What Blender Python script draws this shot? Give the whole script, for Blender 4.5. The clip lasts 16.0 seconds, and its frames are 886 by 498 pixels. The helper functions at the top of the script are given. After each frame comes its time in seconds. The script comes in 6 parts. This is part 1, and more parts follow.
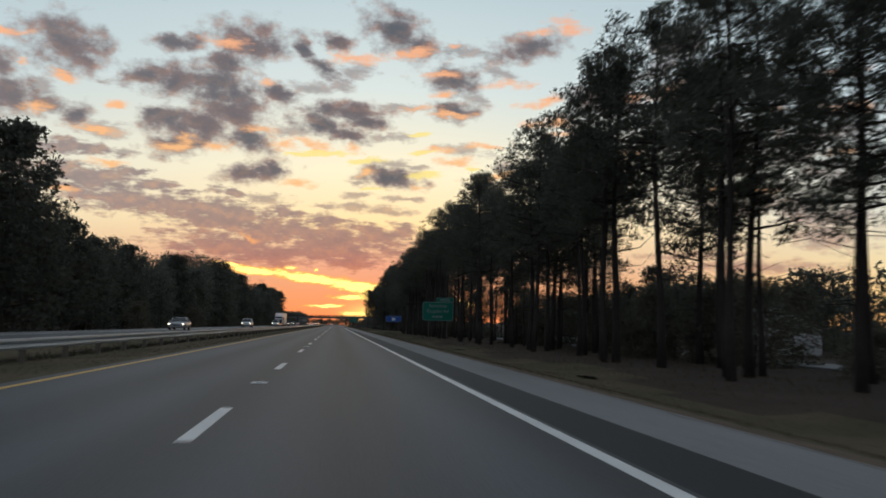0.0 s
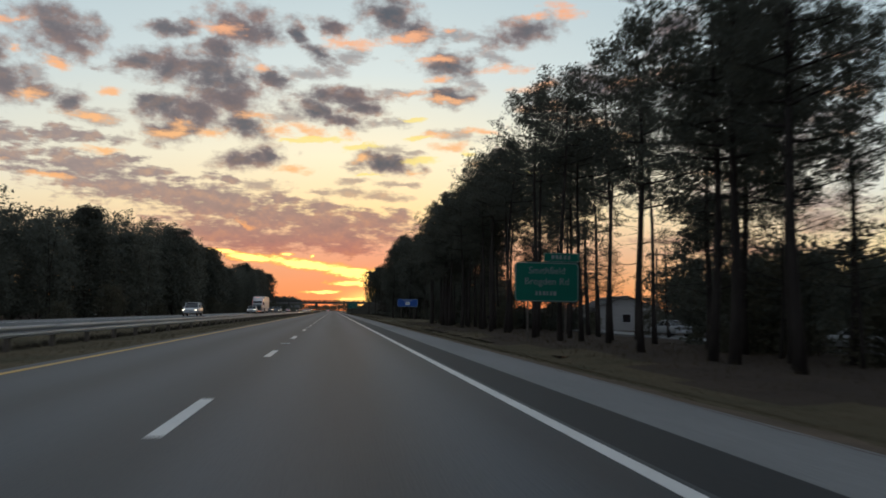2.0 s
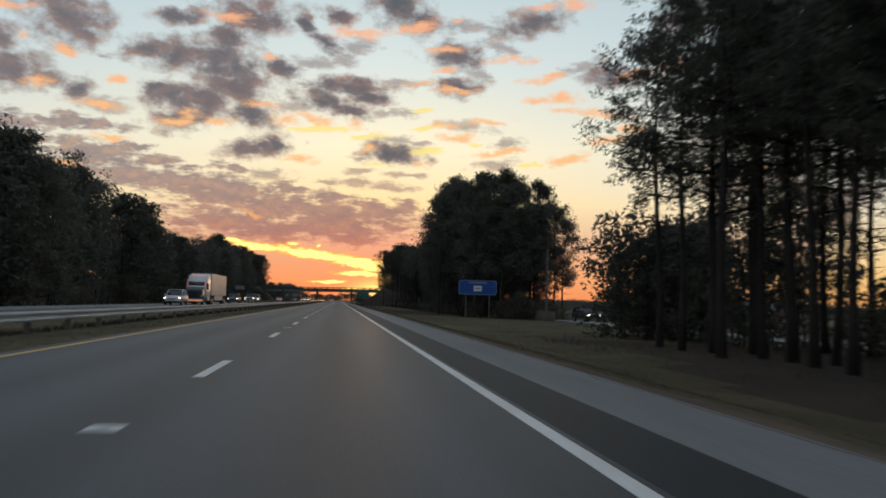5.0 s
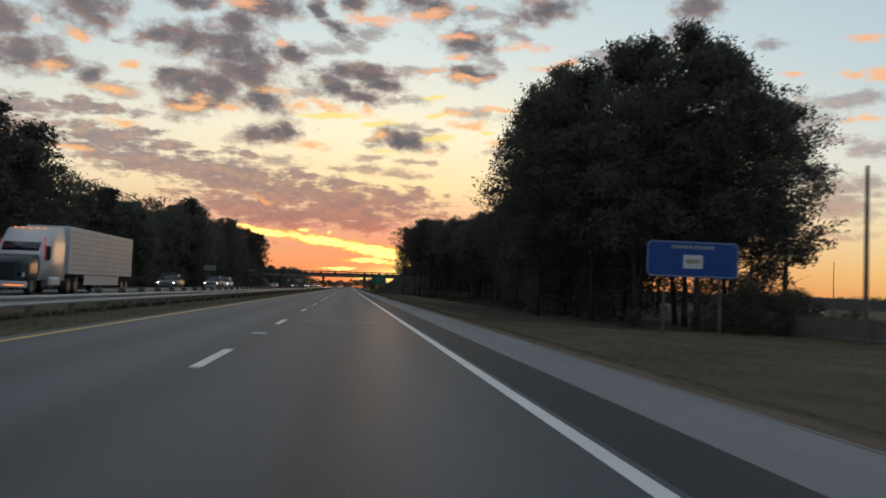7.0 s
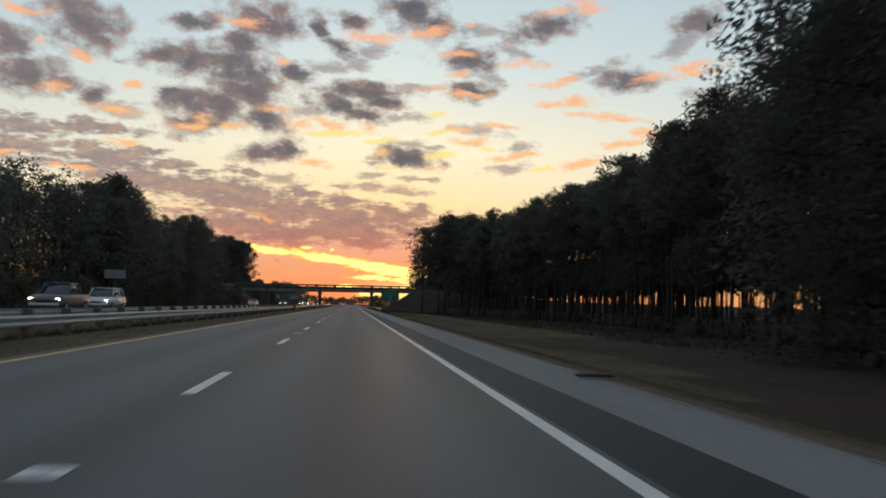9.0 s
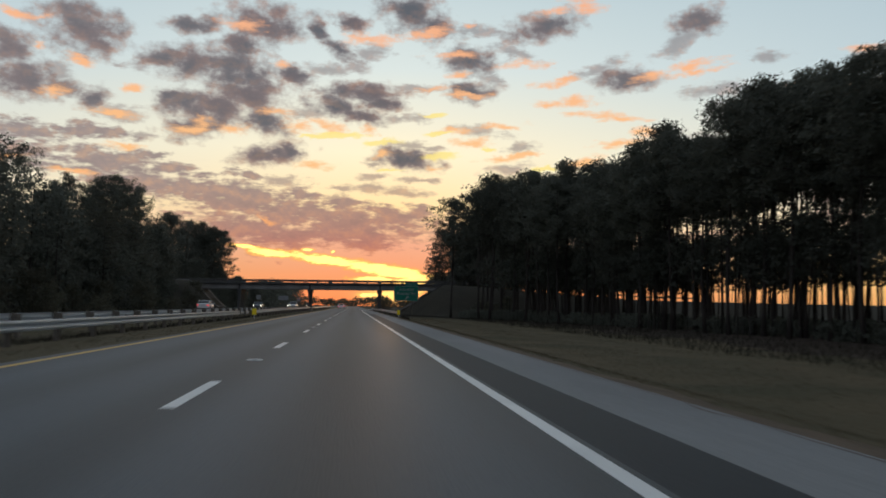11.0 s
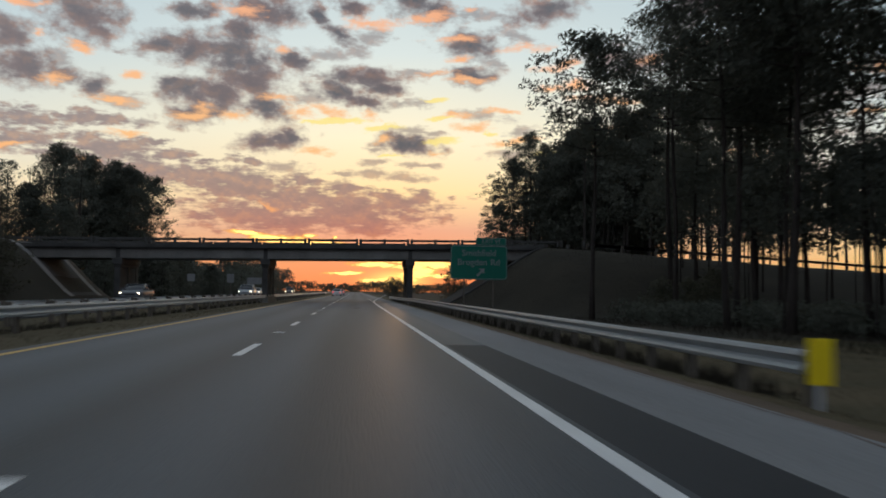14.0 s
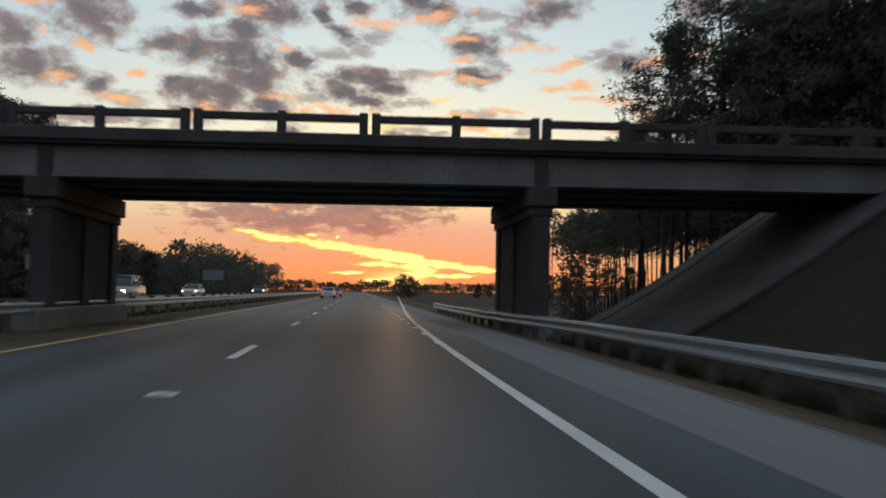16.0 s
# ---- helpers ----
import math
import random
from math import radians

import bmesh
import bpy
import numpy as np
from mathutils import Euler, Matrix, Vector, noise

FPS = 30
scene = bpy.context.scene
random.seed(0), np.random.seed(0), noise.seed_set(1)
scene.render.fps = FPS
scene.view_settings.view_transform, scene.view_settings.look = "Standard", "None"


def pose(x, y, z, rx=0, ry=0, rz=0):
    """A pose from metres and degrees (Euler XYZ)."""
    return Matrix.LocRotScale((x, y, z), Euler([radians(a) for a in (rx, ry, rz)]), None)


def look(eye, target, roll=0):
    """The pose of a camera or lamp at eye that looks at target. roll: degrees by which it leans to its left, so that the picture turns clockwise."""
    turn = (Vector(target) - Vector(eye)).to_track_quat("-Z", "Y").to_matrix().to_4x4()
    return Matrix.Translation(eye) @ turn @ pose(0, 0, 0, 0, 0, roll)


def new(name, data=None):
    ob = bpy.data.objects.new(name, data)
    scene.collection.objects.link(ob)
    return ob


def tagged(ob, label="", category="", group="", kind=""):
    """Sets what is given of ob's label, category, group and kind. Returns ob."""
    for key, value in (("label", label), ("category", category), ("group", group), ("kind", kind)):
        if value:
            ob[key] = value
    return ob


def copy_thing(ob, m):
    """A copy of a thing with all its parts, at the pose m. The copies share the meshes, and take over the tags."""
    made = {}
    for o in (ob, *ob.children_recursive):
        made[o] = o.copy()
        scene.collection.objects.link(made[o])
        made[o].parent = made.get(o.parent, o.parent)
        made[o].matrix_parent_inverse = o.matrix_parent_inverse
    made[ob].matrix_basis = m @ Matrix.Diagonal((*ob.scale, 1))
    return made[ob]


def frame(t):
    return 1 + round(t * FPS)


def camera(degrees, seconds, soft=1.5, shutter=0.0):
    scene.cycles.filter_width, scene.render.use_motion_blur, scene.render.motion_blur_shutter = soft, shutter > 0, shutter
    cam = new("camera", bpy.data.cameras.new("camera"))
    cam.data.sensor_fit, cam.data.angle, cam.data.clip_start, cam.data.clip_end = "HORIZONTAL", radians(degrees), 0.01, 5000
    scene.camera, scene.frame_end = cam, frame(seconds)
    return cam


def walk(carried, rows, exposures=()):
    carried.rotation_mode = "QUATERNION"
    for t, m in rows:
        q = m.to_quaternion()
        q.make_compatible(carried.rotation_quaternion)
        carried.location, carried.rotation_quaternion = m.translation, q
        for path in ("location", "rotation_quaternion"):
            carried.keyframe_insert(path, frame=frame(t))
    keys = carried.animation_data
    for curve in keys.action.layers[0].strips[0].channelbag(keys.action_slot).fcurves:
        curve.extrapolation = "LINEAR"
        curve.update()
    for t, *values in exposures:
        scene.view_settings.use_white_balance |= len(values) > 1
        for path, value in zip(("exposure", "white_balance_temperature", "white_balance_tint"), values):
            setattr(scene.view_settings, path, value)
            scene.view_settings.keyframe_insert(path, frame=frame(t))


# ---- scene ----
# the drive: one lane of a motorway, straight ahead along +y
cam = camera(55.8, 16.0, 1.75, 0.3)
PATH = [
    (0.0, pose(-0.50, 0.00, 1.09, 95.29, -1.35, -7.27)),
    (0.5, pose(-0.49, 15.38, 1.09, 95.08, -1.32, -7.43)),
    (1.0, pose(-0.48, 30.75, 1.09, 94.49, -1.40, -7.57)),
    (1.5, pose(-0.43, 46.07, 1.09, 94.34, -1.10, -7.45)),
    (2.0, pose(-0.37, 61.50, 1.09, 94.30, -0.97, -7.50)),
    (2.5, pose(-0.26, 76.80, 1.09, 94.01, -0.92, -7.40)),
    (3.0, pose(-0.14, 92.10, 1.09, 94.12, -0.91, -7.29)),
    (3.5, pose(-0.10, 107.75, 1.09, 93.71, -1.29, -7.42)),
    (4.0, pose(-0.05, 123.40, 1.09, 93.83, -1.08, -7.40)),
    (6.5, pose(0.03, 201.20, 1.09, 93.00, -2.50, -6.60)),
    (7.0, pose(0.05, 216.45, 1.09, 92.80, -2.12, -6.44)),
    (7.5, pose(0.04, 231.94, 1.09, 93.34, -1.19, -6.35)),
    (8.0, pose(0.02, 247.42, 1.09, 93.55, -1.26, -6.31)),
    (8.5, pose(0.01, 262.86, 1.09, 93.40, -1.56, -6.28)),
    (9.0, pose(0.00, 278.30, 1.09, 93.92, -1.64, -6.23)),
    (11.5, pose(0.05, 355.80, 1.09, 93.97, -1.05, -6.11)),
    (12.0, pose(0.08, 371.25, 1.09, 93.12, -1.13, -6.06)),
    (12.5, pose(0.11, 386.70, 1.09, 92.78, -1.15, -6.03)),
    (13.0, pose(0.11, 402.04, 1.09, 92.53, -1.33, -6.03)),
    (13.5, pose(0.11, 417.38, 1.09, 92.61, -1.06, -5.98)),
    (14.0, pose(0.10, 432.64, 1.09, 92.95, -0.77, -5.96)),
    (14.5, pose(0.10, 447.90, 1.09, 93.05, -0.60, -5.93)),
    (15.0, pose(0.10, 463.30, 1.09, 93.08, -0.50, -5.88)),
    (15.5, pose(0.10, 478.75, 1.09, 92.82, -1.13, -6.00)),
    (16.0, pose(0.10, 494.40, 1.09, 92.95, -1.12, -5.82)),
]
walk(cam, PATH)

# ---- sky and light: just after sunset, sun low behind the road's far end ----
SUN_AZ, SUN_EL = 2.8, 1.3
world = bpy.data.worlds.new("dusk_sky")
scene.world = world
world.use_nodes = True
WT = world.node_tree
WT.nodes.clear()


def wmath(op, a, b=None, c=None, clamp=False):
    n = WT.nodes.new("ShaderNodeMath")
    n.operation, n.use_clamp = op, clamp
    for i, v in enumerate((a, b, c)):
        if v is None:
            continue
        if isinstance(v, (int, float)):
            n.inputs[i].default_value = v
        else:
            WT.links.new(v, n.inputs[i])
    return n.outputs[0]


def wmix(fac, a, b, blend="MIX"):
    n = WT.nodes.new("ShaderNodeMix")
    n.data_type, n.blend_type, n.clamp_factor = "RGBA", blend, True
    for i, v in ((0, fac), (6, a), (7, b)):
        if isinstance(v, (int, float)):
            n.inputs[i].default_value = v
        elif isinstance(v, tuple):
            n.inputs[i].default_value = (*v, 1)
        else:
            WT.links.new(v, n.inputs[i])
    return n.outputs[2]


def wramp(fac, stops, smooth=False):
    n = WT.nodes.new("ShaderNodeValToRGB")
    e = n.color_ramp.elements
    while len(e) < len(stops):
        e.new(0.5)
    for el, (p, col) in zip(e, stops):
        el.position, el.color = p, (*col, 1)
    n.color_ramp.interpolation = "EASE" if smooth else "LINEAR"
    WT.links.new(fac, n.inputs[0])
    return n.outputs[0]


def srgb(r, g, b):
    """Linear colour from 0-255 values."""
    return tuple((v / 255 / 12.92) if v < 10.3 else ((v / 255 + 0.055) / 1.055) ** 2.4 for v in (r, g, b))


coord = WT.nodes.new("ShaderNodeTexCoord").outputs["Generated"]
sep = WT.nodes.new("ShaderNodeSeparateXYZ")
WT.links.new(coord, sep.inputs[0])
azim = wmath("MULTIPLY", wmath("ARCTAN2", sep.outputs[0], sep.outputs[1]), 180 / math.pi)
elev = wmath("MULTIPLY", wmath("ARCSINE", sep.outputs[2]), 180 / math.pi)
comb = WT.nodes.new("ShaderNodeCombineXYZ")
WT.links.new(azim, comb.inputs[0])
WT.links.new(elev, comb.inputs[1])
comb.inputs[2].default_value = 1.0


# clouds: azimuth, elevation, half width, half height, tilt, all in degrees
DARK_WEST = [
    (-17.9, 16.9, 2.1, 1.34, -11), (-11, 17.9, 1.6, 0.48, 7), (-6.5, 18.4, 2.4, 1.08, 0), (-8.1, 16.9, 1.3, 0.78, 6), (-11.5, 15.5, 2, 0.97, 1), (-13.1, 15.5, 1.1, 0.54, 7),
    (-8.6, 15.6, 1.7, 1.28, 5), (-7.5, 15.1, 1.6, 1.15, 5), (-7.7, 13.9, 2.2, 1.08, 5), (-9.6, 12.8, 2.3, 1.07, 5), (-11.4, 13, 1.6, 0.77, 6), (-10.8, 11.6, 1.9, 0.7, 15),
    (-12.3, 13.3, 0.9, 0.38, 6), (-6.3, 12.3, 1.4, 0.88, -21), (-4.3, 15.3, 1.2, 0.48, -14), (-21.9, 15.1, 1.3, 0.96, -11), (-21.2, 13.4, 2, 0.98, 0), (-18.9, 13.2, 1.3, 0.44, -2),
    (-17, 12.7, 0.7, 0.59, 7),
]
DARK_EAST = [
    (0.4, 14.4, 2.4, 0.53, -2), (1.8, 13.8, 1.2, 0.53, -9), (-1.7, 13.4, 1.7, 0.56, -2), (0.2, 12.8, 1.6, 0.42, -9), (-5.8, 10, 1.9, 0.63, 12), (-4.5, 10.3, 0.7, 0.52, -16),
    (3.4, 10, 1.9, 0.58, -3), (3.7, 19.6, 2.1, 1.12, -26), (5.2, 18.9, 1.6, 0.52, -13), (7.6, 16.6, 1.7, 0.72, -4), (7.8, 14.7, 1.5, 0.53, 1), (12.6, 18.8, 2, 0.7, 12),
    (18.4, 15.4, 1.7, 0.62, -2), (23.1, 18.7, 1.3, 0.69, 16), (-2.8, 18.2, 0.8, 0.44, -21), (-1.3, 17.1, 1.4, 0.48, -28), (-0.7, 18.8, 1.1, 0.44, -11),
]
THIN_WEST = [
    (0.7, 17, 1.2, 0.34, 3), (-0.2, 16.2, 0.7, 0.41, -27), (-19.3, 14, 0.8, 0.44, 8), (-13.6, 15.2, 1.1, 0.37, 7), (-15.6, 14.9, 0.5, 0.17, 7), (-2.1, 15.8, 1.2, 0.37, -1),
    (-2.7, 14.3, 0.5, 0.19, 4), (-3.2, 12.9, 1.1, 0.34, 4), (3.2, 12.7, 1.6, 0.27, 2), (4.3, 14.7, 2, 0.23, -1), (10.5, 17.2, 1.6, 0.34, -15), (9.2, 15.5, 0.8, 0.3, -19),
    (8.3, 12, 1.6, 0.34, -7), (3.5, 11, 1, 0.27, 2), (11.4, 10.9, 0.8, 0.27, 1), (10.3, 9.5, 1.1, 0.31, 11),
]
THIN_EAST = [
    (16.5, 16, 1.4, 0.29, 19), (22.1, 17.6, 1.5, 0.45, 25), (7.9, 18.7, 2, 0.3, -2), (1.1, 9.6, 0.5, 0.19, 2), (1.2, 8, 1.4, 0.23, -3), (3.5, 7.7, 1.3, 0.19, -3),
    (-5.1, 8.3, 1.3, 0.26, 0), (-1.6, 7.2, 1.1, 0.19, 3), (-1.1, 7.9, 0.9, 0.15, 3), (-14.1, 10.6, 1, 0.2, 6), (5, 10.8, 1, 0.19, 2), (-15.7, 11.9, 1.6, 0.37, -2),
    (1.2, 8.7, 1, 0.19, 2), (4.3, 8.6, 1.2, 0.15, 2),
]
LOW_BANK = [
    (-21, 10.3, 2.5, 0.61, -1), (-17.2, 10.6, 3, 0.46, 1), (-20.3, 9, 3.1, 0.87, 1), (-16.2, 8.8, 3.4, 0.73, 0), (-12.3, 8.7, 1.7, 0.28, 2), (-13.2, 9.5, 1.2, 0.21, 5),
    (-13.8, 7.6, 3.5, 0.89, -4), (-10.2, 7.2, 3.6, 1, -4), (-7.5, 6.8, 4, 1.32, -5), (-7.2, 8.5, 1.8, 0.29, -4), (-9.9, 8.4, 1, 0.21, 4), (-4.1, 6.2, 4.3, 1.12, -3),
    (-0.9, 5.7, 4.4, 0.99, -1), (2.6, 6, 3.3, 0.69, 5), (-1.1, 6.9, 2.1, 0.27, 3), (-5.9, 5, 5.2, 1.33, -2), (0.5, 4.9, 4.2, 0.92, 2), (-3.4, 7.4, 1.5, 0.26, -9),
]
EAST_BANK = [
    (27.5, 16.3, 0.9, 0.3, -3), (24.4, 14.3, 1.7, 0.38, 3), (25.5, 13.3, 1.7, 0.41, 6), (29.6, 12.6, 0.8, 0.29, -3), (32.2, 12.6, 2, 0.43, 5), (24, 11.2, 1.4, 0.38, -13),
    (27.3, 11.2, 1.8, 0.54, 13), (30, 11.3, 1.6, 0.42, 8), (31.5, 10.2, 1.1, 0.28, -2), (33.5, 9.5, 1.4, 0.46, -2), (27.4, 8.1, 2.2, 0.54, 8), (25.3, 8, 1.2, 0.48, 0),
    (30.1, 7.7, 1.2, 0.58, -6), (31.7, 7.2, 2.4, 0.44, -6), (31.7, 6.1, 2.1, 0.63, -8), (33.5, 7.6, 1.1, 0.49, -1), (24, 5, 3.2, 0.21, 1), (27.1, 4.3, 3.9, 0.31, 1),
]
PEACH_WEST = [
    (-21.7, 17.2, 1, 0.24, -5), (-20.3, 17.2, 0.5, 0.18, 10), (-17.9, 14.9, 0.9, 0.29, -27), (-20.2, 15.4, 0.4, 0.15, 9), (-19.3, 13, 0.9, 0.28, 13), (-14.6, 13.5, 0.7, 0.2, 2),
    (-15.9, 11.9, 1.4, 0.2, -2), (-8, 18.2, 1.4, 0.32, 6), (-11.3, 11.2, 1.3, 0.28, 5), (-10.3, 11.9, 0.6, 0.28, 5), (-8.4, 11.5, 1, 0.25, 0), (-5.8, 12.8, 1, 0.22, 1),
    (-5.3, 15.9, 0.5, 0.15, 5), (-4, 11.9, 0.9, 0.33, -6), (-2.1, 12, 1, 0.3, -12), (0.8, 11.9, 0.5, 0.23, 3), (0.8, 17.9, 1.7, 0.3, 0), (4.5, 18.4, 1.6, 0.34, 10),
    (7.3, 18.9, 0.5, 0.15, 1),
]
PEACH_MID = [
    (6.4, 17, 1.2, 0.15, 1), (6.8, 15.8, 0.6, 0.19, 11), (7.6, 14.4, 1.3, 0.19, 1), (5.2, 14.7, 0.9, 0.19, 7), (6.9, 12, 1.3, 0.23, 1), (7.9, 11.2, 1.2, 0.23, 6),
    (10, 12.4, 1.1, 0.19, 6), (1.7, 10.3, 0.5, 0.19, 2), (5.3, 9.5, 0.5, 0.15, 2), (-2.7, 9.4, 1, 0.23, 3), (10.8, 10.3, 1.6, 0.15, 4), (11.5, 16.4, 1.4, 0.26, 3),
    (13.8, 15.2, 1.2, 0.26, 8), (13.1, 13.8, 0.8, 0.26, 0), (15, 14, 1.3, 0.3, 4), (16.2, 13, 1.6, 0.26, -1), (18.4, 12.7, 1, 0.18, -6), (17.9, 11.1, 1.3, 0.22, 4),
]
PEACH_EAST = [
    (15.7, 9.9, 1.2, 0.3, 8), (19.8, 11.8, 1, 0.29, -1), (22.4, 15.9, 1.7, 0.28, 12), (20.1, 15.5, 1.2, 0.25, 6), (13.4, 19.8, 0.9, 0.22, 7), (15.7, 20.1, 1, 0.43, -12),
    (-18.2, 8.1, 1, 0.16, 0), (-21.5, 8.6, 1.1, 0.18, 6), (-14.9, 9.8, 1.1, 0.13, 2), (-6, 5.5, 0.7, 0.15, -17), (33.3, 16.2, 1, 0.24, 0), (33.9, 14, 0.7, 0.3, -4),
    (32.2, 14, 1.2, 0.15, -4), (28.9, 14.4, 0.7, 0.13, -3), (22.9, 15.5, 1.4, 0.21, 8), (28, 9.1, 1.6, 0.17, 2), (25.1, 9.4, 0.9, 0.17, -1), (32.9, 11.4, 1, 0.15, 7),
]
PALE_GOLD = [
    (-1.3, 11.5, 1.8, 0.23, 3), (-3.2, 11.4, 0.9, 0.15, 3), (5.3, 13, 0.8, 0.15, 2), (5.3, 11.8, 1, 0.15, 2), (1.5, 11.1, 1.4, 0.23, 7), (5.8, 10.3, 1.1, 0.23, 2),
    (9.1, 10.8, 0.5, 0.12, 1), (12.8, 9.5, 0.8, 0.15, 1), (2.3, 9.2, 0.9, 0.12, 2),
]
GOLD = [
    (-5.6, 3.4, 1.9, 0.33, -6), (-2.5, 3.1, 2.8, 0.42, -6), (0.6, 2.7, 2.9, 0.46, -8), (2.9, 2.3, 2.1, 0.5, -6), (-3, 3.7, 0.6, 0.15, 2), (-1.4, 3.6, 0.3, 0.15, 2),
    (1.2, 1.8, 1.9, 0.23, -1), (3.8, 1.7, 1.6, 0.39, 2), (4.5, 1.4, 1.2, 0.35, 2), (1.2, 0.7, 1.3, 0.23, 2), (-7.4, 3.8, 1.3, 0.18, -3), (-0.9, 1.2, 1.4, 0.12, 2),
    (3.9, 0.8, 0.6, 0.15, 2),
    (5.2, 1.9, 2.7, 0.35, -5), (7.8, 1.6, 2.3, 0.27, -3), (6.4, 1.1, 2.1, 0.19, 1), (4.1, 1.2, 1.7, 0.31, -3),
]


def bank(clouds, place, grow=1.0):
    """The fullest of the clouds at a place: 1 in a cloud's heart, 0 at its rim."""
    nearest = None
    for a, e, w, h, tilt in clouds:
        c, s = math.cos(radians(tilt)), math.sin(radians(tilt))
        axes = []
        for ux, uy, reach in ((c, s, w * grow), (-s, c, h * grow)):
            v = WT.nodes.new("ShaderNodeVectorMath")
            v.operation = "DOT_PRODUCT"
            WT.links.new(place, v.inputs[0])
            v.inputs[1].default_value = (ux / reach, uy / reach, -(ux * a + uy * e) / reach)
            axes.append(v.outputs["Value"])
        far = wmath("MULTIPLY", axes[0], axes[0])
        far = wmath("MULTIPLY_ADD", axes[1], axes[1], far)
        nearest = far if nearest is None else wmath("MINIMUM", nearest, far)
    return wmath("SUBTRACT", 1.0, wmath("SQRT", nearest))


# clear sky: height above the horizon, warm round the sun, cooler away from it
high = wmath("DIVIDE", elev, 40.0, clamp=True)
near_sun = wramp(high, [(0.0, srgb(230, 124, 84)), (0.055, srgb(214, 138, 114)), (0.105, srgb(214, 156, 138)), (0.17, srgb(252, 224, 168)),
                        (0.26, srgb(252, 242, 208)), (0.40, srgb(216, 228, 226)), (0.62, srgb(178, 200, 210)), (1.0, srgb(150, 166, 178))])
off_sun = wramp(high, [(0.0, srgb(230, 160, 94)), (0.05, srgb(240, 196, 126)), (0.12, srgb(240, 221, 176)), (0.20, srgb(221, 223, 214)),
                       (0.36, srgb(190, 207, 214)), (0.62, srgb(164, 186, 198)), (1.0, srgb(146, 162, 174))])
away = wmath("DIVIDE", wmath("ABSOLUTE", wmath("SUBTRACT", azim, SUN_AZ)), 34.0, clamp=True)
clear = wmix(wmath("POWER", away, 1.3), near_sun, off_sun)
far_side = wmath("MULTIPLY", wmath("SUBTRACT", wmath("ABSOLUTE", azim), 60.0), 1 / 80.0, clamp=True)
clear = wmix(far_side, clear, wramp(high, [(0.0, srgb(152, 155, 168)), (0.3, srgb(166, 178, 195)), (1.0, srgb(160, 179, 200))]))

sky = WT.nodes.new("ShaderNodeTexSky")
sky.sky_type, sky.sun_disc = "NISHITA", False
sky.sun_elevation, sky.sun_rotation = radians(SUN_EL), radians(SUN_AZ)
sky_light = wmix(1.0, sky.outputs[0], (0.012, 0.012, 0.012), "MULTIPLY")
clear = wmix(1.0, clear, sky_light, "ADD")


def tex(place, scale, detail, sx, sy, rough, shift):
    m = WT.nodes.new("ShaderNodeMapping")
    m.inputs["Scale"].default_value = (sx, sy, 1)
    m.inputs["Location"].default_value = (shift, shift * 0.7, shift)
    WT.links.new(place, m.inputs[0])
    n = WT.nodes.new("ShaderNodeTexNoise")
    n.inputs["Scale"].default_value, n.inputs["Detail"].default_value, n.inputs["Roughness"].default_value = scale, detail, rough
    WT.links.new(m.outputs[0], n.inputs["Vector"])
    return n


def offset(place, dx, dy):
    v = WT.nodes.new("ShaderNodeVectorMath")
    v.operation = "ADD"
    WT.links.new(place, v.inputs[0])
    v.inputs[1].default_value = (dx, dy, 0)
    return v.outputs[0]


def warped(place, scale, ax, ay, shift):
    """The place pushed about by noise, by up to about ax, ay degrees."""
    n = tex(place, scale, 3.0, 0.8, 1.5, 0.55, shift)
    v = WT.nodes.new("ShaderNodeVectorMath")
    v.operation = "MULTIPLY_ADD"
    WT.links.new(n.outputs["Color"], v.inputs[0])
    v.inputs[1].default_value = (ax * 4, ay * 4, 0)
    WT.links.new(offset(place, -ax * 2, -ay * 2), v.inputs[2])
    return v.outputs[0]


def step_up(value, start, width):
    """0 below start, 1 past start + width, eased."""
    v = wmath("DIVIDE", wmath("SUBTRACT", value, start), width, clamp=True)
    return wmath("MULTIPLY", wmath("MULTIPLY", v, v), wmath("MULTIPLY_ADD", v, -2.0, 3.0))


# how thick the cloud is: the banks, frayed by noise, with loose cloudlets outside them
here = comb.outputs[0]
moved = warped(warped(here, 0.45, 0.35, 0.22, 0.0), 1.9, 0.22, 0.12, 5.0)
puffs = wmath("SUBTRACT", tex(here, 0.95, 8.0, 0.85, 1.15, 0.57, 3.0).outputs[0], 0.5)
wisps = wmath("SUBTRACT", tex(here, 1.5, 6.0, 0.5, 1.9, 0.6, 8.0).outputs[0], 0.5)
loose = tex(here, 0.42, 5.0, 0.75, 1.9, 0.6, 11.0).outputs[0]
beyond = wmath("MULTIPLY", wmath("SUBTRACT", wmath("ABSOLUTE", wmath("SUBTRACT", azim, 5.0)), 27.0), 0.2, clamp=True)
above = wmath("MULTIPLY", wmath("SUBTRACT", elev, 19.5), 0.3, clamp=True)
low_fade = wmath("DIVIDE", wmath("SUBTRACT", elev, 4.0), 4.0, clamp=True)
cloudlets = wmath("SUBTRACT", wmath("MULTIPLY", wmath("SUBTRACT", loose, 0.54), 5.0), wmath("SUBTRACT", 1.5, wmath("MULTIPLY", wmath("MULTIPLY", wmath("MAXIMUM", beyond, above), low_fade), 1.5)))
heavy = wmath("MAXIMUM", bank(DARK_WEST + DARK_EAST, moved, 1.38), cloudlets)
heavy = wmath("ADD", wmath("MULTIPLY_ADD", puffs, 2.1, heavy), wmath("MULTIPLY", wisps, 0.4))
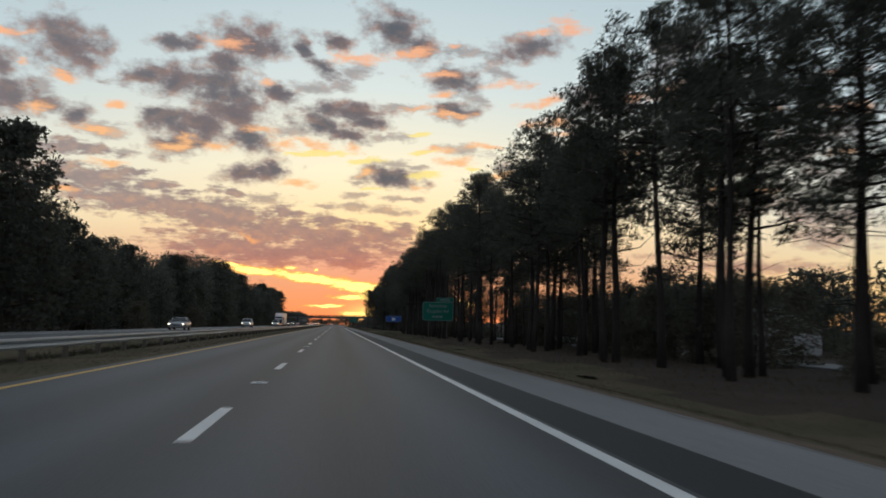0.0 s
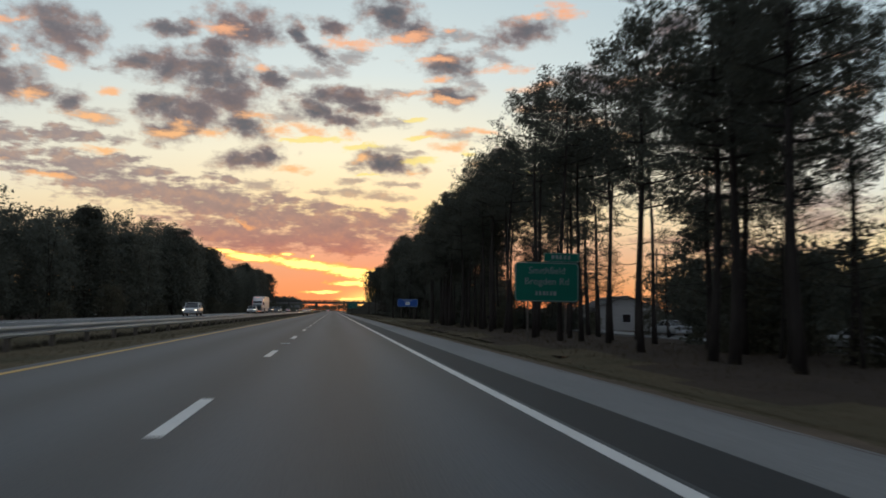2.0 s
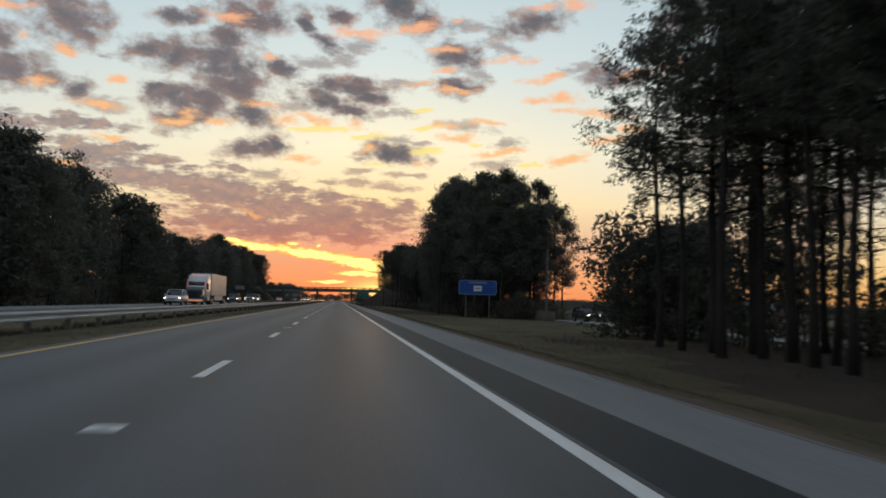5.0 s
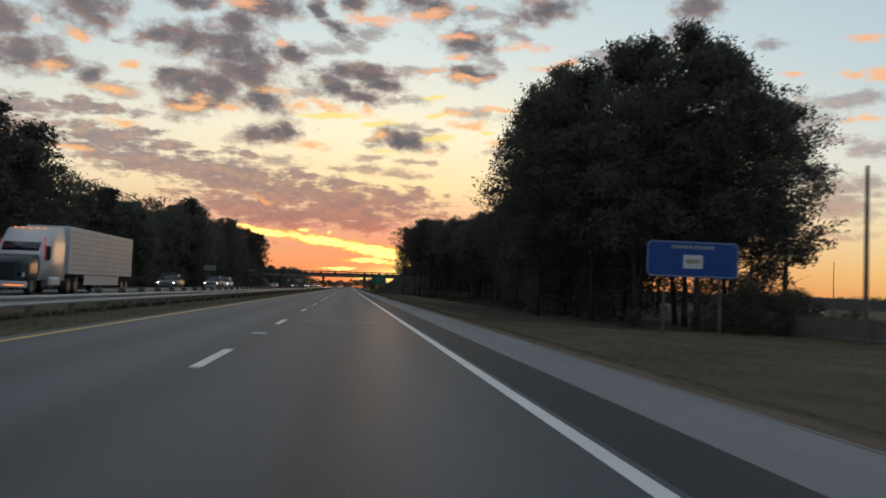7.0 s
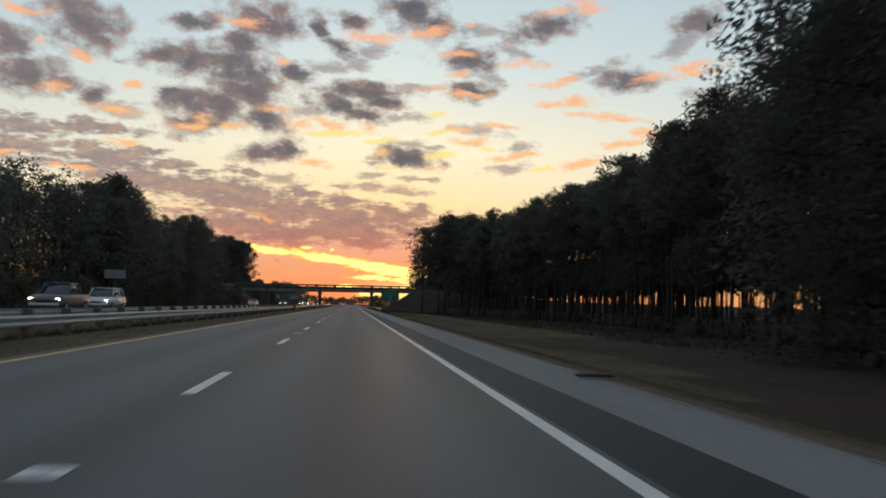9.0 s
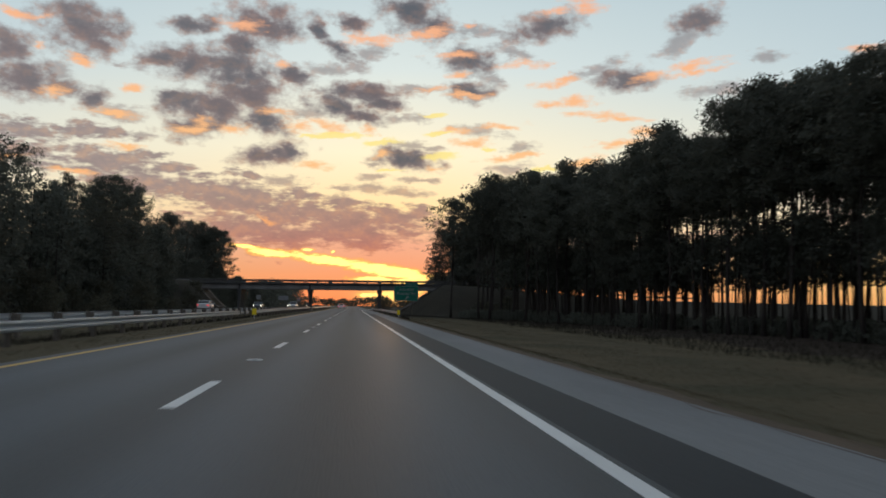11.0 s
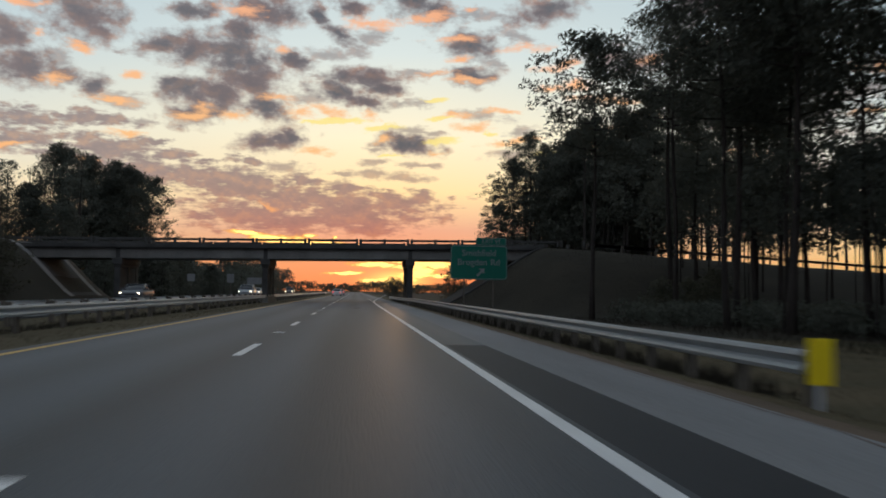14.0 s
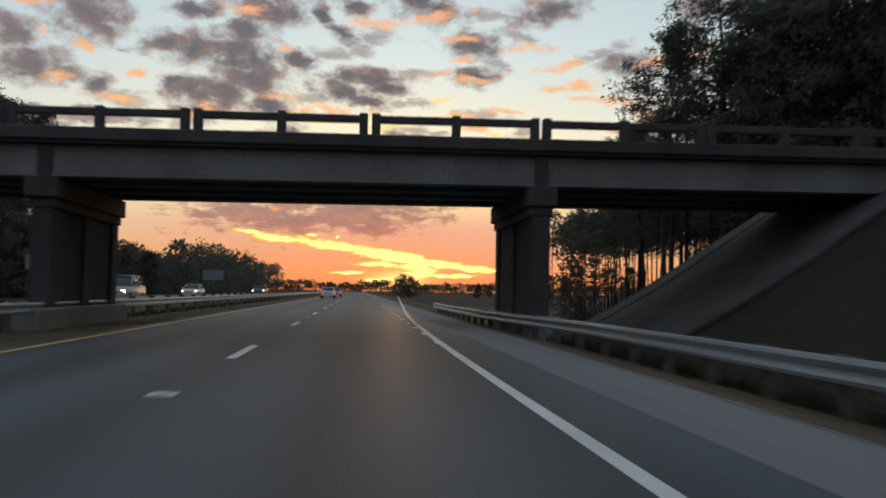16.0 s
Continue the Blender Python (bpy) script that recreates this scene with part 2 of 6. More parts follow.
light = wmath("ADD", wmath("MULTIPLY_ADD", puffs, 1.9, bank(THIN_WEST + THIN_EAST + EAST_BANK, moved, 1.45)), wmath("MULTIPLY", wisps, 1.6))
low = wmath("ADD", wmath("MULTIPLY_ADD", puffs, 1.9, bank(LOW_BANK, moved, 1.25)), wmath("MULTIPLY", wisps, 2.4))
grey = wmath("MAXIMUM", wmath("MULTIPLY", step_up(heavy, -0.32, 0.95), 0.97), wmath("MULTIPLY", step_up(light, -0.25, 1.0), 0.7))
grey = wmath("MAXIMUM", grey, wmath("MULTIPLY", step_up(low, -0.2, 0.8), 0.9))
tone = wramp(high, [(0.0, srgb(222, 118, 78)), (0.08, srgb(196, 118, 98)), (0.13, srgb(172, 126, 116)), (0.2, srgb(152, 130, 128)), (0.3, srgb(146, 133, 132)), (0.42, srgb(142, 133, 134)), (0.6, srgb(138, 132, 136)), (1.0, srgb(136, 134, 142))])
heart = step_up(heavy, 0.12, 0.8)
tone = wmix(heart, tone, wmix(0.8, tone, srgb(70, 80, 91)))
rosy = step_up(tex(here, 0.3, 3.0, 0.8, 1.2, 0.5, 21.0).outputs[0], 0.46, 0.2)
tone = wmix(wmath("MULTIPLY", rosy, 0.3), tone, wmix(0.4, tone, srgb(176, 120, 104)))
tone = wmix(wmath("MULTIPLY", away, 0.45), tone, srgb(150, 138, 138))
warm = wramp(high, [(0.0, srgb(255, 160, 82)), (0.14, srgb(252, 176, 116)), (0.25, srgb(255, 196, 136)), (0.42, srgb(252, 184, 138)), (0.6, srgb(240, 178, 150)), (1.0, srgb(206, 170, 158))])
# undersides catch the light of the sunken sun
lower = wmath("SUBTRACT", tex(offset(here, 0.12, -0.4), 0.95, 8.0, 0.85, 1.15, 0.57, 3.0).outputs[0], 0.5)
relief = wmath("SUBTRACT", puffs, lower)
tone = wmix(wmath("MULTIPLY", wmath("MULTIPLY", relief, 2.2, clamp=True), wmath("MULTIPLY_ADD", heart, -0.6, 1.0)), tone, wmix(0.5, tone, warm))
tone = wmix(wmath("MULTIPLY", relief, -2.6, clamp=True), tone, wmix(0.4, tone, srgb(84, 86, 96)))
painted = wmix(grey, clear, tone)
peach = wmath("ADD", wmath("MULTIPLY_ADD", puffs, 1.6, bank(PEACH_WEST + PEACH_MID + PEACH_EAST, moved, 1.5)), wmath("MULTIPLY", wisps, 1.9))
painted = wmix(wmath("MULTIPLY", step_up(peach, -0.15, 1.15), 0.95), painted, warm)
gilt = wmath("MULTIPLY_ADD", wisps, 1.6, bank(PALE_GOLD, moved, 1.4))
painted = wmix(wmath("MULTIPLY", step_up(gilt, 0.0, 0.6), 0.85), painted, srgb(255, 232, 140))
fine_place = warped(here, 1.9, 0.2, 0.08, 5.0)
streak = wmath("ADD", wmath("MULTIPLY_ADD", wisps, 1.5, bank(GOLD, fine_place, 1.0)), wmath("MULTIPLY", puffs, 0.5))
painted = wmix(step_up(streak, -0.2, 0.45), painted, (1.02, 0.46, 0.12))
painted = wmix(step_up(streak, 0.1, 0.4), painted, (2.1, 1.3, 0.36))
# glow round the hidden sun
gx = wmath("DIVIDE", wmath("SUBTRACT", azim, SUN_AZ), 1.7)
gy = wmath("DIVIDE", wmath("SUBTRACT", elev, 0.7), 0.6)
glow = wmath("EXPONENT", wmath("MULTIPLY", wmath("ADD", wmath("MULTIPLY", gx, gx), wmath("MULTIPLY", gy, gy)), -1.0))
painted = wmix(wmath("MULTIPLY", glow, 0.9), painted, (1.9, 1.15, 0.3))
below = wmath("MULTIPLY", elev, -0.5, clamp=True)
painted = wmix(below, painted, (0.05, 0.05, 0.05))

background = WT.nodes.new("ShaderNodeBackground")
WT.links.new(painted, background.inputs[0])
background.inputs[1].default_value = 1.0
out = WT.nodes.new("ShaderNodeOutputWorld")
WT.links.new(background.outputs[0], out.inputs[0])

sun_data = bpy.data.lights.new("setting_sun", "SUN")
sun_data.energy, sun_data.angle, sun_data.color = 0.13, radians(1.5), (1.0, 0.55, 0.25)
sun = new("setting_sun", sun_data)
sun.matrix_world = look((0, 0, 50), (-math.sin(radians(SUN_AZ)) * 100, -math.cos(radians(SUN_AZ)) * 100, 50 - 100 * math.tan(radians(SUN_EL))))

# ---- materials ----
def material(name, base, other=None, rough=0.8, metal=0.0, scale=3.0, fine=60.0, bump=0.2, spread=0.5, spec=0.5, stretch=(1, 1, 1), per_object=0.0):
    """Two colours mixed by a coarse noise, grained by a fine one that also gives relief."""
    m = bpy.data.materials.new(name)
    m.use_nodes = True
    nt = m.node_tree
    b = nt.nodes["Principled BSDF"]
    tc = nt.nodes.new("ShaderNodeTexCoord")
    mp = nt.nodes.new("ShaderNodeMapping")
    mp.inputs["Scale"].default_value = stretch
    nt.links.new(tc.outputs["Object"], mp.inputs[0])
    big, small = nt.nodes.new("ShaderNodeTexNoise"), nt.nodes.new("ShaderNodeTexNoise")
    big.inputs["Scale"].default_value, big.inputs["Detail"].default_value = scale, 4
    small.inputs["Scale"].default_value, small.inputs["Detail"].default_value = fine, 3
    for n in (big, small):
        nt.links.new(mp.outputs[0], n.inputs["Vector"])
    add = nt.nodes.new("ShaderNodeMath")
    add.operation = "MULTIPLY_ADD"
    nt.links.new(small.outputs[0], add.inputs[0])
    add.inputs[1].default_value = 0.6
    nt.links.new(big.outputs[0], add.inputs[2])
    mr = nt.nodes.new("ShaderNodeMapRange")
    mr.inputs[1].default_value, mr.inputs[2].default_value = 0.8 - spread / 2, 0.8 + spread / 2
    nt.links.new(add.outputs[0], mr.inputs[0])
    mx = nt.nodes.new("ShaderNodeMix")
    mx.data_type = "RGBA"
    mx.inputs[6].default_value = (*base, 1)
    mx.inputs[7].default_value = (*(other or tuple(0.7 * c for c in base)), 1)
    nt.links.new(mr.outputs[0], mx.inputs[0])
    colour = mx.outputs[2]
    if per_object:
        info = nt.nodes.new("ShaderNodeObjectInfo")
        hsv = nt.nodes.new("ShaderNodeHueSaturation")
        vr = nt.nodes.new("ShaderNodeMapRange")
        vr.inputs[3].default_value, vr.inputs[4].default_value = 1 - per_object, 1 + per_object
        nt.links.new(info.outputs["Random"], vr.inputs[0])
        nt.links.new(vr.outputs[0], hsv.inputs["Value"])
        nt.links.new(colour, hsv.inputs["Color"])
        colour = hsv.outputs[0]
    nt.links.new(colour, b.inputs["Base Color"])
    b.inputs["Roughness"].default_value, b.inputs["Metallic"].default_value = rough, metal
    b.inputs["Specular IOR Level"].default_value = spec
    if bump:
        bp = nt.nodes.new("ShaderNodeBump")
        bp.inputs["Strength"].default_value, bp.inputs["Distance"].default_value = bump, 0.02
        nt.links.new(small.outputs[0], bp.inputs["Height"])
        nt.links.new(bp.outputs[0], b.inputs["Normal"])
    return m


def lamp_material(name, colour, power):
    m = bpy.data.materials.new(name)
    m.use_nodes = True
    b = m.node_tree.nodes["Principled BSDF"]
    b.inputs["Base Color"].default_value = (*colour, 1)
    b.inputs["Emission Color"].default_value = (*colour, 1)
    b.inputs["Emission Strength"].default_value = power
    return m


def glass_material(name, tint, rough=0.05):
    m = bpy.data.materials.new(name)
    m.use_nodes = True
    b = m.node_tree.nodes["Principled BSDF"]
    b.inputs["Base Color"].default_value = (*tint, 1)
    b.inputs["Roughness"].default_value = rough
    b.inputs["Specular IOR Level"].default_value = 0.8
    return m


ASPHALT = material("worn_asphalt", (0.086, 0.095, 0.106), (0.059, 0.066, 0.074), 0.57, scale=0.5, fine=45, bump=0.35, stretch=(1, 0.06, 1), spec=0.28)


def add_lane_wear(m, depth):
    """Darker oil tracks along the middle of each lane, paler wheel paths between, broken up along the road."""
    nt = m.node_tree
    b = nt.nodes["Principled BSDF"]
    old = b.inputs["Base Color"].links[0].from_socket
    tc, sp = nt.nodes.new("ShaderNodeTexCoord"), nt.nodes.new("ShaderNodeSeparateXYZ")
    nt.links.new(tc.outputs["Object"], sp.inputs[0])
    mp, nz = nt.nodes.new("ShaderNodeMapping"), nt.nodes.new("ShaderNodeTexNoise")
    mp.inputs["Scale"].default_value = (0.9, 0.035, 1)
    nz.inputs["Scale"].default_value, nz.inputs["Detail"].default_value = 1.0, 5
    nt.links.new(tc.outputs["Object"], mp.inputs[0])
    nt.links.new(mp.outputs[0], nz.inputs["Vector"])

    def op(kind, a, c):
        n = nt.nodes.new("ShaderNodeMath")
        n.operation = kind
        for i, v in enumerate((a, c)):
            if isinstance(v, (int, float)):
                n.inputs[i].default_value = v
            elif v is not None:
                nt.links.new(v, n.inputs[i])
        return n.outputs[0]
    wave = op("COSINE", op("MULTIPLY", op("ADD", sp.outputs[0], op("MULTIPLY", nz.outputs[0], 0.3)), 2 * math.pi / 1.83), None)
    amount = op("MULTIPLY_ADD", wave, 0.5)
    amount.node.inputs[2].default_value = 0.5
    amount = op("MULTIPLY", amount, op("MULTIPLY", nz.outputs[0], 2 * depth))
    mx = nt.nodes.new("ShaderNodeMix")
    mx.data_type = "RGBA"
    mx.inputs[7].default_value = (0.035, 0.036, 0.038, 1)
    nt.links.new(amount, mx.inputs[0])
    nt.links.new(old, mx.inputs[6])
    nt.links.new(mx.outputs[2], b.inputs["Base Color"])


add_lane_wear(ASPHALT, 0.75)
SEALED = material("dark_sealed_asphalt", (0.025, 0.026, 0.028), (0.017, 0.018, 0.02), 0.7, scale=0.5, fine=50, bump=0.35, stretch=(1, 0.1, 1), spec=0.3)
PALE_SHOULDER = material("pale_shoulder_asphalt", (0.24, 0.238, 0.234), (0.165, 0.163, 0.161), 0.85, scale=0.5, fine=40, bump=0.4, stretch=(1, 0.15, 1), spec=0.25)
PAINT_WHITE = material("worn_white_road_paint", (0.80, 0.78, 0.74), (0.6, 0.585, 0.56), 0.6, scale=1.5, fine=30, bump=0.1, stretch=(1, 0.5, 1))
PAINT_YELLOW = material("worn_yellow_road_paint", (0.72, 0.42, 0.09), (0.5, 0.31, 0.09), 0.6, scale=1.5, fine=30, bump=0.1, stretch=(1, 0.5, 1))
SAND = material("sandy_verge_grit", (0.17, 0.125, 0.09), (0.09, 0.07, 0.052), 0.95, scale=0.8, fine=22, bump=0.9, spread=0.7, spec=0.1)
GRASS = material("dry_autumn_grass", (0.13, 0.098, 0.06), (0.056, 0.054, 0.032), 0.95, scale=0.3, fine=14, bump=0.7, spread=0.6, spec=0.1)
# Rough grass with the shade of the near bank slopes put into its colour.
SHADED_GRASS = material("shaded_rough_grass", (0.055, 0.046, 0.034), (0.028, 0.026, 0.02), 0.95, scale=0.25, fine=8, bump=1.0, spread=0.7, spec=0.1)
EARTH = material("pine_straw_earth", (0.074, 0.054, 0.042), (0.042, 0.032, 0.026), 0.95, scale=0.3, fine=12, bump=1.0, spread=0.7, spec=0.1)
BARK = material("dark_pine_bark", (0.058, 0.048, 0.042), (0.034, 0.029, 0.027), 0.95, scale=2.0, fine=14, bump=0.9, stretch=(1, 1, 0.35), spec=0.1)
NEEDLES = material("pine_needles", (0.09, 0.096, 0.079), (0.11, 0.112, 0.09), 0.95, scale=0.5, fine=3, bump=0, per_object=0.25, spec=0.04)
LEAVES = material("dull_green_leaves", (0.096, 0.097, 0.07), (0.116, 0.104, 0.076), 0.95, scale=0.5, fine=3, bump=0, per_object=0.3, spec=0.04)


def let_light_through(m, share):
    """Thin leaves pass part of the light that falls on their far side."""
    nt = m.node_tree
    b, end = nt.nodes["Principled BSDF"], nt.nodes["Material Output"]
    back, mix = nt.nodes.new("ShaderNodeBsdfTranslucent"), nt.nodes.new("ShaderNodeMixShader")
    nt.links.new(b.inputs["Base Color"].links[0].from_socket, back.inputs["Color"])
    mix.inputs[0].default_value = share
    nt.links.new(b.outputs[0], mix.inputs[1])
    nt.links.new(back.outputs[0], mix.inputs[2])
    nt.links.new(mix.outputs[0], end.inputs[0])


for leaf in (NEEDLES, LEAVES):
    let_light_through(leaf, 0.35)
CONCRETE = material("weathered_concrete", (0.30, 0.285, 0.26), (0.19, 0.18, 0.165), 0.9, scale=0.4, fine=18, bump=0.3, spec=0.2)
STAINED = material("stained_concrete", (0.27, 0.255, 0.235), (0.15, 0.14, 0.13), 0.9, scale=0.5, fine=14, bump=0.4, spec=0.2, stretch=(1, 1, 0.4))
# Darker concrete of bridge parts and gutters; on the slope paving it paints shade.
DARK_CONCRETE = material("dark_old_concrete", (0.098, 0.093, 0.088), (0.05, 0.048, 0.046), 0.9, scale=0.6, fine=14, bump=0.4, spec=0.2)
GALVANISED = material("galvanised_steel", (0.62, 0.64, 0.66), (0.46, 0.48, 0.5), 0.36, 0.3, scale=0.8, fine=20, bump=0.05, stretch=(1, 0.2, 1))
POST_WOOD = material("weathered_post_timber", (0.15, 0.125, 0.10), (0.10, 0.085, 0.07), 0.9, scale=1.5, fine=20, bump=0.4)
SIGN_GREEN = material("green_sign_sheeting", (0.0, 0.15, 0.1), (0.0, 0.13, 0.088), 0.42, scale=0.8, fine=3, bump=0, spec=0.4)
SIGN_BLUE = material("blue_sign_sheeting", (0.004, 0.06, 0.26), (0.004, 0.052, 0.22), 0.42, scale=0.8, fine=3, bump=0, spec=0.4)
SIGN_WHITE = material("white_sign_sheeting", (0.62, 0.64, 0.64), (0.52, 0.54, 0.54), 0.45, scale=1, fine=5, bump=0)
SIGN_BACK = material("bare_aluminium_sign", (0.42, 0.43, 0.44), (0.33, 0.34, 0.35), 0.5, 0.7, scale=1, fine=8, bump=0.05)
LEGEND = material("dulled_white_legend", (0.27, 0.30, 0.29), (0.2, 0.23, 0.22), 0.5, scale=1, fine=5, bump=0)
PLATE_GREY = material("dull_grey_sign_back", (0.24, 0.24, 0.24), (0.18, 0.18, 0.18), 0.55, 0.3, scale=1, fine=8, bump=0.05)
MARKER_YELLOW = material("fluorescent_yellow_sheeting", (0.95, 0.72, 0.01), (0.88, 0.62, 0.01), 0.45, scale=2, fine=8, bump=0)
RUBBER = material("tyre_rubber", (0.02, 0.02, 0.02), (0.028, 0.028, 0.028), 0.85, fine=40, bump=0.2)
CAR_GLASS = glass_material("tinted_car_glass", (0.02, 0.022, 0.025))
RIM = material("alloy_rim", (0.2, 0.2, 0.205), (0.14, 0.14, 0.145), 0.4, 0.6, bump=0)
HEADLIGHT = lamp_material("lit_headlamp", (1.0, 0.84, 0.62), 6.0)
TAIL = lamp_material("lit_tail_lamp", (1.0, 0.05, 0.04), 1.6)
WATER = glass_material("ditch_water", (0.012, 0.011, 0.009), 0.03)


def car_paint(name, colour, rough=0.42):
    return material(name, colour, tuple(0.92 * c for c in colour), rough, 0.0, scale=2, fine=30, bump=0.0, spec=0.4)


PAINT = {n: car_paint(n + "_car_paint", c) for n, c in dict(white=(0.62, 0.62, 0.61), silver=(0.36, 0.37, 0.38), grey=(0.12, 0.125, 0.13), black=(0.02, 0.02, 0.022), maroon=(0.09, 0.035, 0.03), teal=(0.035, 0.05, 0.052)).items()}

# ---- building helpers ----
def mesh_from(name, verts, faces, mat, smooth=False):
    me = bpy.data.meshes.new(name)
    me.from_pydata([tuple(v) for v in verts], [], [tuple(f) for f in faces])
    me.materials.append(mat)
    if smooth:
        me.shade_smooth()
    me.update()
    return me


def part(name, bm, mat, parent, label=""):
    """A bmesh, or a finished mesh, as one object under a thing or a part."""
    if isinstance(bm, bpy.types.Mesh):
        me = bm
    else:
        me = bpy.data.meshes.new(name)
        bm.to_mesh(me)
        bm.free()
        me.materials.append(mat)
    ob = new(name, me)
    if parent:
        ob.parent = parent
    return tagged(ob, label)


def thing(name, at, label, category, group="", kind="", turn=0.0):
    ob = new(name)
    ob.empty_display_size = 0.3
    ob.matrix_basis = pose(*at, 0, 0, turn)
    return tagged(ob, label, category, group, kind)


def add_box(bm, x0, x1, y0, y1, z0, z1, bevel=0.0):
    r = bmesh.ops.create_cube(bm, size=1.0)
    vs = r["verts"]
    for v in vs:
        v.co = Vector((x0 + (v.co.x + 0.5) * (x1 - x0), y0 + (v.co.y + 0.5) * (y1 - y0), z0 + (v.co.z + 0.5) * (z1 - z0)))
    if bevel:
        es = {e for v in vs for e in v.link_edges}
        bmesh.ops.bevel(bm, geom=list(es), offset=bevel, segments=1, affect="EDGES")
    return bm


def box(x0, x1, y0, y1, z0, z1, bevel=0.0):
    return add_box(bmesh.new(), x0, x1, y0, y1, z0, z1, bevel)


def tube(points, radii, sides=7):
    """Vertices and faces of a tapered limb along a line of points."""
    vs, fs = [], []
    for i, (p, r) in enumerate(zip(points, radii)):
        d = Vector(points[min(i + 1, len(points) - 1)]) - Vector(points[max(i - 1, 0)])
        q = d.to_track_quat("Z", "Y")
        for k in range(sides):
            a = 2 * math.pi * k / sides
            vs.append(Vector(p) + q @ Vector((r * math.cos(a), r * math.sin(a), 0)))
    for i in range(len(points) - 1):
        for k in range(sides):
            a, b = i * sides + k, i * sides + (k + 1) % sides
            fs.append((a, b, b + sides, a + sides))
    fs.append(tuple(range(sides))[::-1])
    fs.append(tuple(range((len(points) - 1) * sides, len(points) * sides)))
    return vs, fs


def cylinder(r, z0, z1, sides=10, r2=None):
    vs, fs = tube([(0, 0, z0), (0, 0, z1)], [r, r if r2 is None else r2], sides)
    bm = bmesh.new()
    made = [bm.verts.new(v) for v in vs]
    for f in fs:
        bm.faces.new([made[i] for i in f])
    return bm


def smooth01(v):
    v = min(1.0, max(0.0, v))
    return v * v * (3 - 2 * v)


# ---- the lie of the land ----
BRIDGE_Y0, BRIDGE_Y1 = 519.7, 526.9


def ramp_up(x):
    """Height of the side road's embankment, 0 between the abutments."""
    right = 0.3 * smooth01((x - 8.4) / 11.4) + 0.7 * min(1.0, max(0.0, (x - 8.8) / 10.6)) if x > 0 else 0.0
    left = smooth01((-25.6 - x) / 9.0) if x < 0 else 0.0
    return max(right, left)


def side_fall(x):
    """How far the side road drops on its way from the bridge to the east."""
    return -0.055 * min(44.0, max(0.0, x - 21.0))


def land(x, y):
    z = -0.06
    if x > 4.15:
        z -= 0.54 * smooth01((x - 4.15) / 3.6)
        if y < 215:
            z -= 0.14 * math.exp(-((x - 9.1) / 1.4) ** 2)
        z -= 0.25 * smooth01((x - 10) / 10)
    elif x < -5.8:
        z -= 0.16 * smooth01((-5.8 - x) / 3.0) - 0.14 * smooth01((-9.6 - x) / 2.4)
        z -= 0.7 * smooth01((-22.6 - x) / 6.0)
    away = max(0.0, max(BRIDGE_Y0 - 1.5 - y, y - BRIDGE_Y1 - 1.5))
    hump = ramp_up(x)
    if hump > 0 and away < 26:
        z = max(z, z + (5.75 + side_fall(x) - z) * hump * (1 - smooth01(away / (6 + 15 * hump))))
    if abs(x + 9) > 18:
        z += 0.12 * noise.noise(Vector((x * 0.13, y * 0.13, 0))) * min(1, (abs(x + 9) - 18) / 6)
    return z


xs = sorted({*np.arange(-60, -24, 2.0), *np.arange(-24, 30, 0.75), *np.arange(30, 80, 3.0), *[s * v for v in (100, 130, 180, 260, 400, 700, 1200, 2200, 4000) for s in (-1, 1)], -80.0, -70.0})
ys = sorted({*np.arange(-60, 480, 6.0), *np.arange(480, 570, 1.5), *np.arange(570, 760, 10.0), *[float(v) for v in (-4000, -1500, -600, -250, -120, 800, 880, 1000, 1200, 1500, 2000, 2800, 3600, 4600)]})
verts = [(x, y, land(x, y)) for y in ys for x in xs]
nx = len(xs)
faces = [(j * nx + i, j * nx + i + 1, (j + 1) * nx + i + 1, (j + 1) * nx + i) for j in range(len(ys) - 1) for i in range(nx - 1)]
ground = new("ground", mesh_from("ground", verts, faces, GRASS, True))
ground.data.materials.append(EARTH)
ground.data.materials.append(SHADED_GRASS)
for poly in ground.data.polygons:
    c = poly.center
    wood_edge = 10.6 if c.y < 205 else float(np.interp(c.y, (262, 320, 350), (8.2, 8.8, 23)))
    if (c.x > wood_edge + 1.5 * math.sin(c.y * 0.21) and not (200 < c.y < 262)) or c.x < -28:
        if not (488 < c.y < 560) and abs(c.x) < 70:
            poly.material_index = 1
    # Banks take the darkened grass, so their shade is painted, not cast.
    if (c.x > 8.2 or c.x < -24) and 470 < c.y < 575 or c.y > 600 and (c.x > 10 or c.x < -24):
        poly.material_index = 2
tagged(ground, "dry autumn grass verge turning to pine straw under trees", "ground", kind="structure")


def strip(name, x0, x1, y0, y1, z, mat, label, category, step=None):
    """A slab of road that lies on the ground, with thickness."""
    n = max(1, int((y1 - y0) / (step or 1e9)))
    bm = bmesh.new()
    for i in range(n):
        a, b = y0 + (y1 - y0) * i / n, y0 + (y1 - y0) * (i + 1) / n
        add_box(bm, x0, x1, a, b, z - 0.12, z)
    return tagged(part(name, bm, mat, None), label, category, kind="structure")


FAR = 1150.0
road = strip("road", -5.85, 1.98, -120, FAR, 0.0, ASPHALT, "worn grey asphalt carriageway with two lanes", "road")
strip("road_shoulder", 1.98, 2.81, -120, 450, -0.004, SEALED, "dark sealed asphalt strip beside the edge line", "road")
strip("road_shoulder", 2.81, 4.12, -120, FAR, -0.012, PALE_SHOULDER, "pale worn asphalt shoulder beside the verge", "road")
strip("road_shoulder", 1.98, 2.81, 450, FAR, -0.004, ASPHALT, "grey asphalt widening towards the exit lane", "road")
